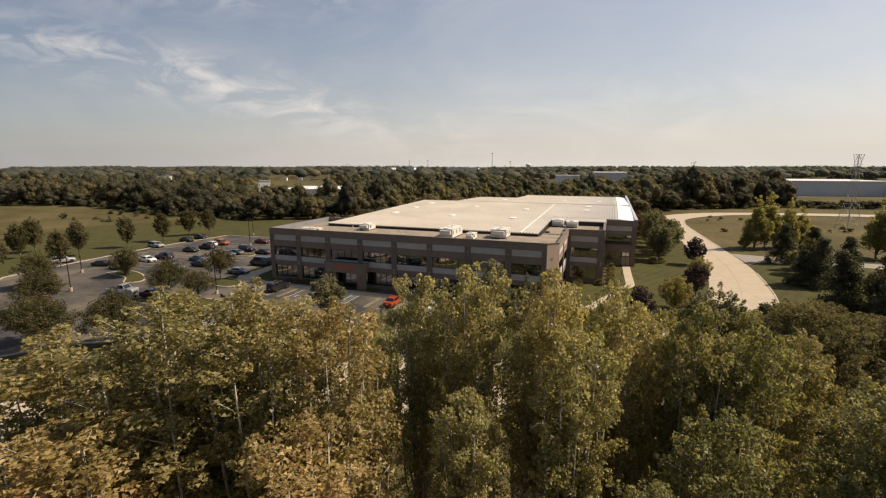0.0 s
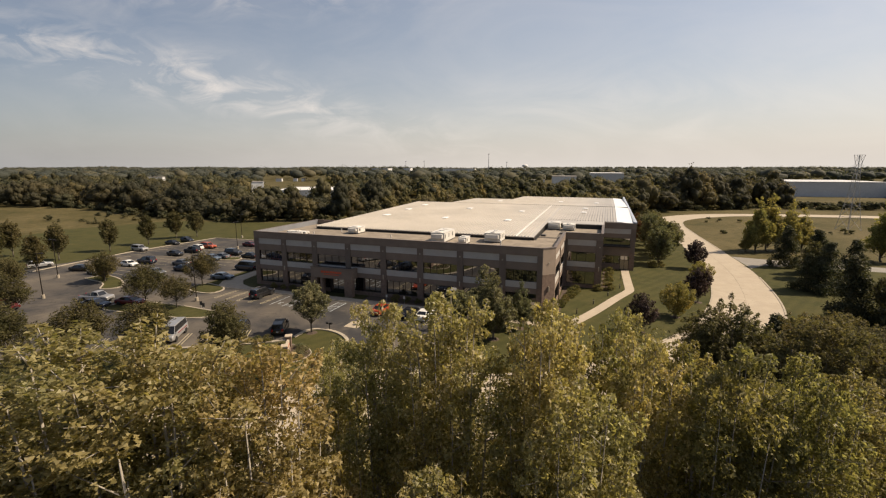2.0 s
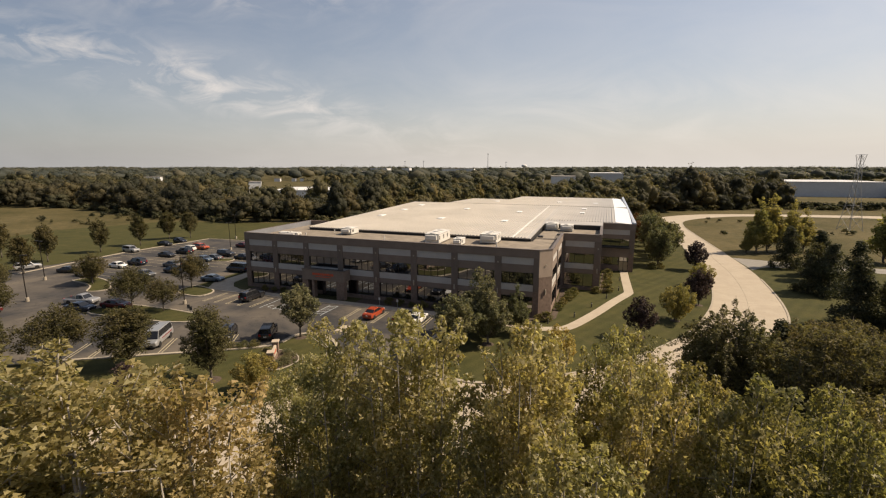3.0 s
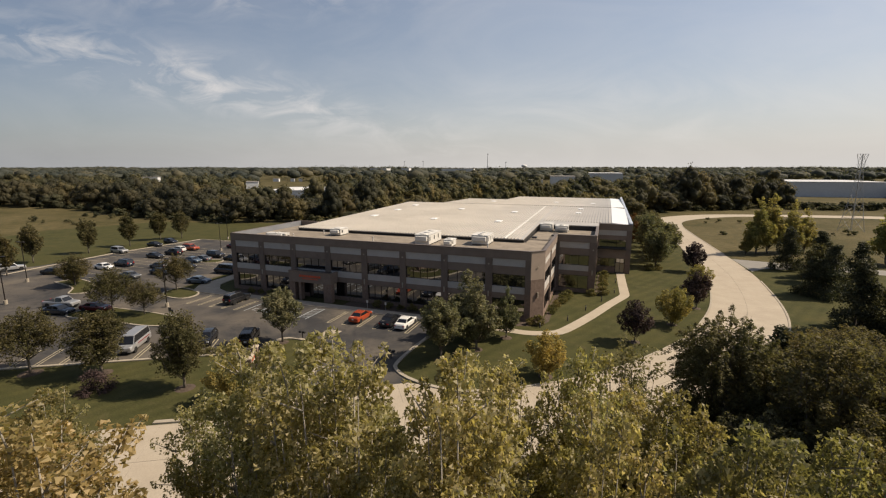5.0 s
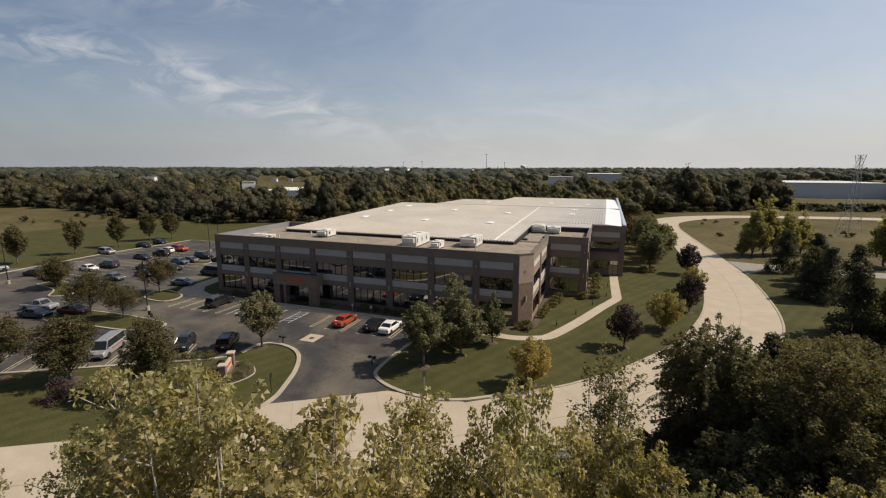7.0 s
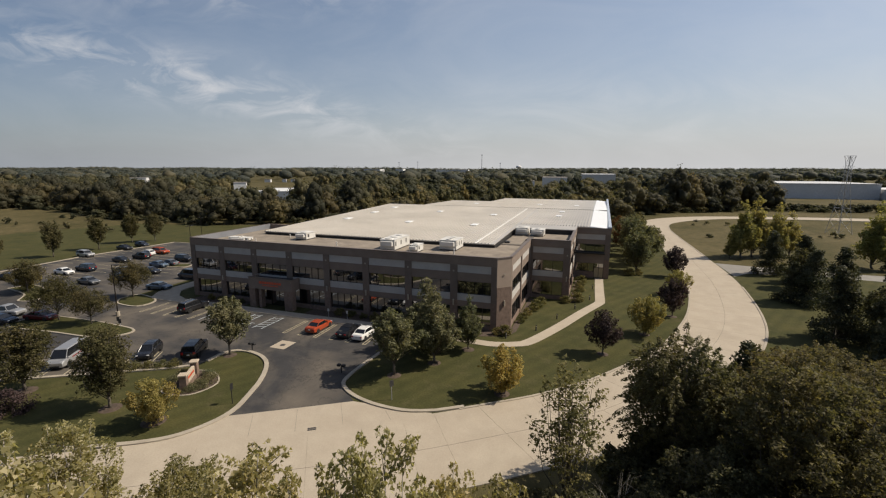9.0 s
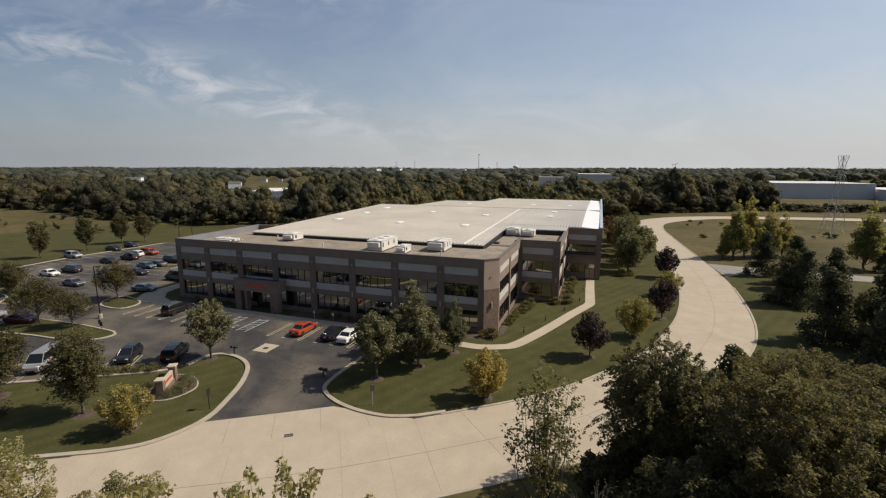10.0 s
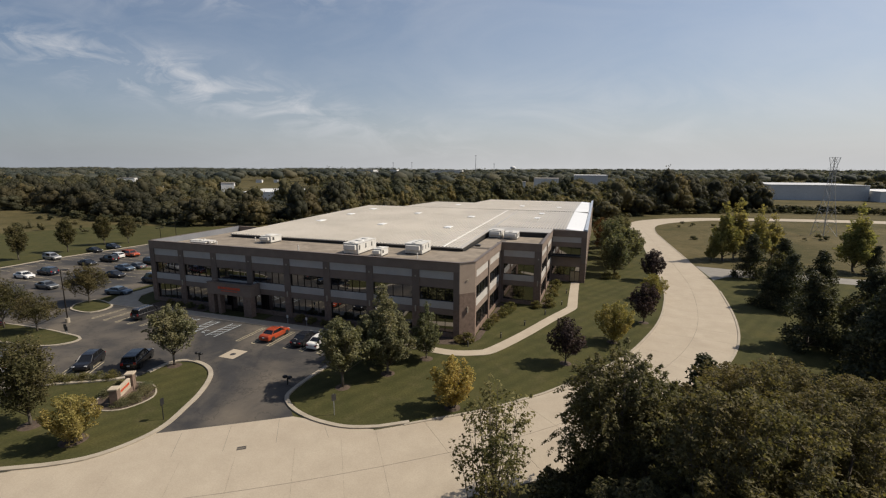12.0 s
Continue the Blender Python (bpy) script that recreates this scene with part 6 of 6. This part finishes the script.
# ---- small things on the site ----
pad = part("manhole_pad", bevelled(boxes((-27.2, -24.9, -16.0, -13.4, 0.0, 0.032)), 0.006), CONCRETE)
tagged(pad, "square concrete pad in the asphalt", "manhole pad", kind="structure")
bm = bmesh.new()
bmesh.ops.create_cone(bm, cap_ends=True, segments=24, radius1=0.36, radius2=0.36, depth=0.02, matrix=Matrix.Translation((-26.0, -14.8, 0.04)))
tagged(part("manhole_cover", bm, UNIT_GREY), "round dark iron manhole cover", "manhole cover")
grate = boxes((-0.62, 0.62, -0.36, -0.3, 0, 0.05), (-0.62, 0.62, 0.3, 0.36, 0, 0.05), *[(-0.6 + 0.13 * k, -0.54 + 0.13 * k, -0.3, 0.3, 0, 0.045) for k in range(10)])
g = part("drain_grate", grate, UNIT_GREY)
g.matrix_basis = pose(-10.3, -30.4, 0.034, 0, 0, 34) @ Matrix.Scale(0.6, 4)
tagged(g, "rusty iron drain grate in the gutter", "drain grate")

sign = thing("monument_sign", pose(-28.5, -27.3, 0.0, 0, 0, 121), "low stone monument sign with capped pillars", "sign")
part("sign_panel", bevelled(boxes((-1.3, 1.3, -0.16, 0.16, 0.45, 1.5)), 0.03), STONE, sign)
part("plinth", boxes((-1.4, 1.4, -0.26, 0.26, 0, 0.45)), WALL_BRICK, sign)
for s in (-1, 1):
    part("sign_pillar", boxes((s * 1.75 - 0.35, s * 1.75 + 0.35, -0.35, 0.35, 0, 1.75)), WALL_BRICK, sign)
    part("pillar_cap", bevelled(boxes((s * 1.75 - 0.45, s * 1.75 + 0.45, -0.45, 0.45, 1.75, 1.93)), 0.03), STONE, sign)
for f in (-0.19, 0.165):
    part("sign_lettering", boxes(*[(-0.95 + 0.28 * k, -0.75 + 0.28 * k, f, f + 0.025, 0.95, 1.2) for k in range(7)]), SIGN_RED, sign, "orange-red sign bars")


def flat_bed(name, line, label, mat=MULCH, z=0.02, soft=False):
    return tagged(part(name, prism(smooth_line(line + line[:1], 0.6)[:-1] if soft else line, -0.02, z), mat), label, "planting bed", kind="structure")


flat_bed("planting_bed", [(-31.6, -26.6), (-29.6, -29.9), (-26.4, -29.4), (-25.6, -26.4), (-28.0, -24.4), (-31.0, -24.8)], "mulched bed round the monument sign", soft=True)
ring_line = smooth_line([(-31.6, -26.6), (-29.6, -29.9), (-26.4, -29.4), (-25.6, -26.4), (-28.0, -24.4), (-31.0, -24.8), (-31.6, -26.6)], 0.6)[:-1]
structure(part("bed_edging", ribbon(ring_line, -0.08, 0.08, 0, 0.07, closed=True), KERB), "thin concrete bed edging", "edging")
flat_bed("planting_bed", [(-56, -2.8), (-44, -2.8), (-44, -0.15), (-56, -0.15)], "dark mulch bed along the office front")
flat_bed("planting_bed", [(-31.6, -2.8), (-2, -2.8), (0.6, -2.0), (2.2, -0.9), (2.9, 1.0), (2.9, 4), (3.2, 9), (3.6, 14), (3.4, 18.0), (2.0, 19.5), (2.0, 2.0), (0.3, 0.0), (-31.6, 0.0)], "dark mulch bed along the office wall")
flat_bed("planting_bed", [(9.0, 18.4), (10.4, 19.0), (10.6, 36), (9.4, 38.6), (9.05, 20)], "dark mulch bed along the wing wall")
for x, y, r in ((-7.9, -17.9, 0.9), (-4.7, -13.2, 0.9), (-1.9, -7.8, 0.9), (4.8, -18.0, 0.9), (-25.2, -34.3, 1.2), (-30.2, -19.8, 0.9), (14.9, -3.4, 0.8), (20.6, 6.0, 0.8), (25.5, 16.2, 0.8), (-31.5, -34.0, 1.1), (-51.5, -37.4, 1.3), (-43.7, -34.6, 1.2)):
    bm = bmesh.new()
    bmesh.ops.create_cone(bm, cap_ends=True, segments=14, radius1=r, radius2=r * 0.5, depth=0.12, matrix=Matrix.Translation((x, y, 0.05)))
    tagged(part("mulch_ring", bm, MULCH), "brown mulch ring at a tree foot", "mulch ring", "mulch rings", "structure")


def bollard(x, y):
    t = thing("bollard_light", pose(x, y, 0.03), "short dark bollard light beside the footpath", "bollard light", "bollard lights by the path")
    bm = bmesh.new()
    tube(bm, [(0, 0, -0.05), (0, 0, 0.6)], [0.1, 0.1], 10)
    part("post", bm, UNIT_GREY, t)
    bm = bmesh.new()
    tube(bm, [(0, 0, 0.6), (0, 0, 0.76)], [0.05, 0.05], 10)
    part("lens", bm, UNIT, t)
    bm = bmesh.new()
    tube(bm, [(0, 0, 0.76), (0, 0, 0.85)], [0.12, 0.09], 10)
    part("cap", bm, FRAME, t)


for x, y in ((2.0, -2.2), (5.6, 2.3), (8.0, 8.7), (10.4, 15.0), (12.6, 21.4), (12.9, 29.5)):
    bollard(x, y)


def post_sign(x, y, turn, label, h=2.2, dark=False):
    t = thing("post_sign", pose(x, y, 0, 0, 0, turn), label, "sign", "small signs on the lawn")
    part("post", boxes((-0.03, 0.03, -0.03, 0.03, -0.1, h)), STEEL if not dark else BLACK_TRIM, t)
    part("plate", boxes((-0.22, 0.22, -0.055, -0.03, h - 0.68, h)), UNIT_GREY if not dark else BLACK_TRIM, t)


post_sign(-5.7, -23.1, 48, "small square sign plate on a thin post")
post_sign(-20.7, -29.2, 100, "thin dark post sign beside the driveway", dark=True)
post_sign(-53.6, -17.2, 20, "white parking sign on the island", 1.3)
post_sign(-54.8, -16.6, 20, "white parking sign on the island", 1.3)
for x, y in ((-14.0, -19.4), (-28.6, -17.6)):
    t = thing("twin_floodlight", pose(x, y, 0.02), "low dark twin floodlight beside the driveway kerb", "floodlight", "driveway floodlights")
    part("post", boxes((-0.05, 0.05, -0.05, 0.05, -0.05, 0.8)), BLACK_TRIM, t)
    for s in (-1, 1):
        part("lamp_head", bevelled(boxes((s * 0.3 - 0.22, s * 0.3 + 0.22, -0.2, 0.2, 0.78, 1.05)), 0.05), BLACK_TRIM, t)
for x in (-23.6, -27.0):
    t = thing("accessible_sign", pose(x + 0.6, -3.2, 0.12), "small white accessible parking sign", "sign", "signs by the bays")
    part("post", boxes((-0.025, 0.025, -0.025, 0.025, -0.05, 1.5)), STEEL, t)
    part("plate", boxes((-0.16, 0.16, -0.045, -0.025, 1.05, 1.5)), UNIT, t)


def light_pole(x, y, h, turn, heads=1):
    t = thing("light_pole", pose(x, y, 0.0, 0, 0, turn), "tall dark light pole on a concrete footing", "light pole", "car park light poles")
    bm = bmesh.new()
    tube(bm, [(0, 0, -0.1), (0, 0, 0.75)], [0.3, 0.3], 12)
    part("footing", bm, KERB, t)
    bm = bmesh.new()
    tube(bm, [(0, 0, 0.7), (0, 0, h)], [0.09, 0.06], 8)
    part("pole", bm, FRAME, t)
    for k in range(heads):
        s = 1 if k == 0 else -1
        part("arm", boxes((min(0, s * 0.5), max(0, s * 0.5), -0.04, 0.04, h - 0.12, h - 0.04)), FRAME, t)
        part("lamp_head", bevelled(boxes((s * 0.75 - 0.35, s * 0.75 + 0.35, -0.18, 0.18, h - 0.16, h)), 0.04), FRAME, t)


light_pole(-59.2, -13.6, 8.5, 20)
light_pole(-87.0, -22.0, 8.5, 30)
light_pole(-101.8, -11.0, 8.5, 0, 2)
light_pole(-106.5, 47.0, 8.0, 0, 2)
light_pole(-92.0, 30.0, 8.0, 90, 2)

# ---- the middle distance ----
pylon = thing("power_pylon", pose(96, 140, 0, 0, 0, 25), "tall grey steel lattice power pylon on the field", "pylon")
levels = [(0, 2.7), (5, 2.1), (9.5, 1.6), (13.5, 1.2), (17, 0.9), (20, 0.7), (23, 0.55), (25.4, 0.7), (28, 1.1)]
for sx in (-1, 1):
    for sy in (-1, 1):
        bm = bmesh.new()
        tube(bm, [(sx * w, sy * w, z - (0.2 if z == 0 else 0)) for z, w in levels], [0.08] * len(levels), 5)
        part("leg", bm, STEEL, pylon)
for (z0, w0), (z1, w1) in zip(levels, levels[1:]):
    bm = bmesh.new()
    for ax in range(4):
        c0 = [(-w0, -w0), (w0, -w0), (w0, w0), (-w0, w0)]
        c1 = [(-w1, -w1), (w1, -w1), (w1, w1), (-w1, w1)]
        a, b = ax, (ax + 1) % 4
        tube(bm, [(*c0[a], z0), (*c1[b], z1)], [0.035, 0.035], 4)
        tube(bm, [(*c0[b], z0), (*c1[a], z1)], [0.035, 0.035], 4)
        tube(bm, [(*c1[a], z1), (*c1[b], z1)], [0.05, 0.05], 4)
    tagged(part("bracing", bm, STEEL, pylon), kind="stuff")
for s in (-1, 1):
    bm = bmesh.new()
    tube(bm, [(s * 0.6, 0, 23.0), (s * 2.3, 0, 24.3), (s * 0.8, 0, 24.6)], [0.05, 0.05, 0.05], 4)
    tube(bm, [(s * 1.1, 0, 28), (s * 0.3, 0, 26.4)], [0.06, 0.05], 4)
    part("cross_arm", bm, STEEL, pylon)


def shed(x0, x1, y0, y1, h, wall, label, turn=0.0, roof=FAR_ROOF, bays=0):
    t = thing("distant_shed", pose(x0, y0, 0, 0, 0, turn), label, "building", "distant sheds")
    w, d = x1 - x0, y1 - y0
    part("wall", boxes((0, w, 0, d, -0.5, h)), wall, t)
    part("roof", boxes((-0.3, w + 0.3, -0.3, d + 0.3, h, h + 0.4)), roof, t)
    for k in range(bays):
        part("loading_door", boxes((w * (k + 0.25) / bays, w * (k + 0.7) / bays, -0.08, -0.01, 0, h * 0.4)), GREY_WALL, t)
    return t


shed(146, 212, 366, 430, 11.5, GREY_WALL, "long pale grey warehouse beyond the field", 4, GREY_WALL)
shed(214, 300, 360, 410, 7.5, WHITE_WALL, "lower white wing of the far warehouse", 4, WHITE_WALL, 4)
shed(95, 122, 430, 470, 9.5, GREY_WALL, "grey shed behind the trees", 0, WHITE_WALL)
shed(-208, -166, 185, 235, 7.2, WHITE_WALL, "long white flat-roofed warehouse among trees", 24, WHITE_WALL, 3)
for x, y, w in ((-488, 520, 9), (-464, 532, 6), (-452, 537, 4.5)):
    shed(x, x + w, y, y + 7, 4.5, WHITE_WALL, "small white house beyond the dry field", 24)
shed(-505, -488, 316, 330, 11.0, WHITE_WALL, "small white building among distant trees", 40)
shed(-51, -24, 458, 490, 12.5, WHITE_WALL, "white industrial building in the woods", 5, FAR_ROOF, 3)
shed(-66, -52, 404, 416, 10.0, WHITE_WALL, "low white shed in the woods", 10)
shed(-14, 29, 582, 640, 14.5, GREY_WALL, "long grey roofed warehouse in the woods", 3, WHITE_WALL)
shed(-470, -410, 708, 740, 14.0, GREY_WALL, "far pale industrial roof", 10, WHITE_WALL)
shed(-530, -490, 911, 950, 19.0, GREY_WALL, "far grey industrial block", 10)
shed(-500, -480, 1025, 1050, 19.0, WHITE_WALL, "far white industrial block", 10)
shed(-439, -347, 1165, 1200, 17.0, WHITE_WALL, "far white long building on the skyline", 10)
shed(-313, -305, 203, 212, 8.5, WHITE_WALL, "pale house among the trees", 40)
shed(-280, -270, 241, 252, 10.5, WHITE_WALL, "pale house roof among the trees", 40)

for x, y, h, lab in ((-288, 1102, 56, "thin mast on the skyline"), (-617, 1301, 40, "far pylon on the skyline"), (-562, 1326, 41, "far pylon on the skyline"), (-263, 1211, 36, "far pylon on the skyline")):
    t = thing("distant_mast", pose(x, y, 0), lab, "mast", "masts on the skyline")
    bm = bmesh.new()
    tube(bm, [(0, 0, 0), (0, 0, h)], [1.0, 0.45], 5)
    part("shaft", bm, STEEL, t)
    part("head", boxes((-2.2, 2.2, -0.4, 0.4, h - 1.5, h)), STEEL, t)
tank = thing("water_tower", pose(-247, 1418, 0), "white water tower on the skyline", "water tower")
bm = bmesh.new()
bmesh.ops.create_uvsphere(bm, u_segments=16, v_segments=10, radius=9)
bmesh.ops.scale(bm, vec=(1, 1, 0.6), verts=bm.verts)
part("tank", bm, WHITE_WALL, tank, smooth=True).matrix_local = pose(0, 0, 25)
bm = bmesh.new()
tube(bm, [(0, 0, 0), (0, 0, 24)], [2.6, 2.0], 10)
part("stem", bm, WHITE_WALL, tank)
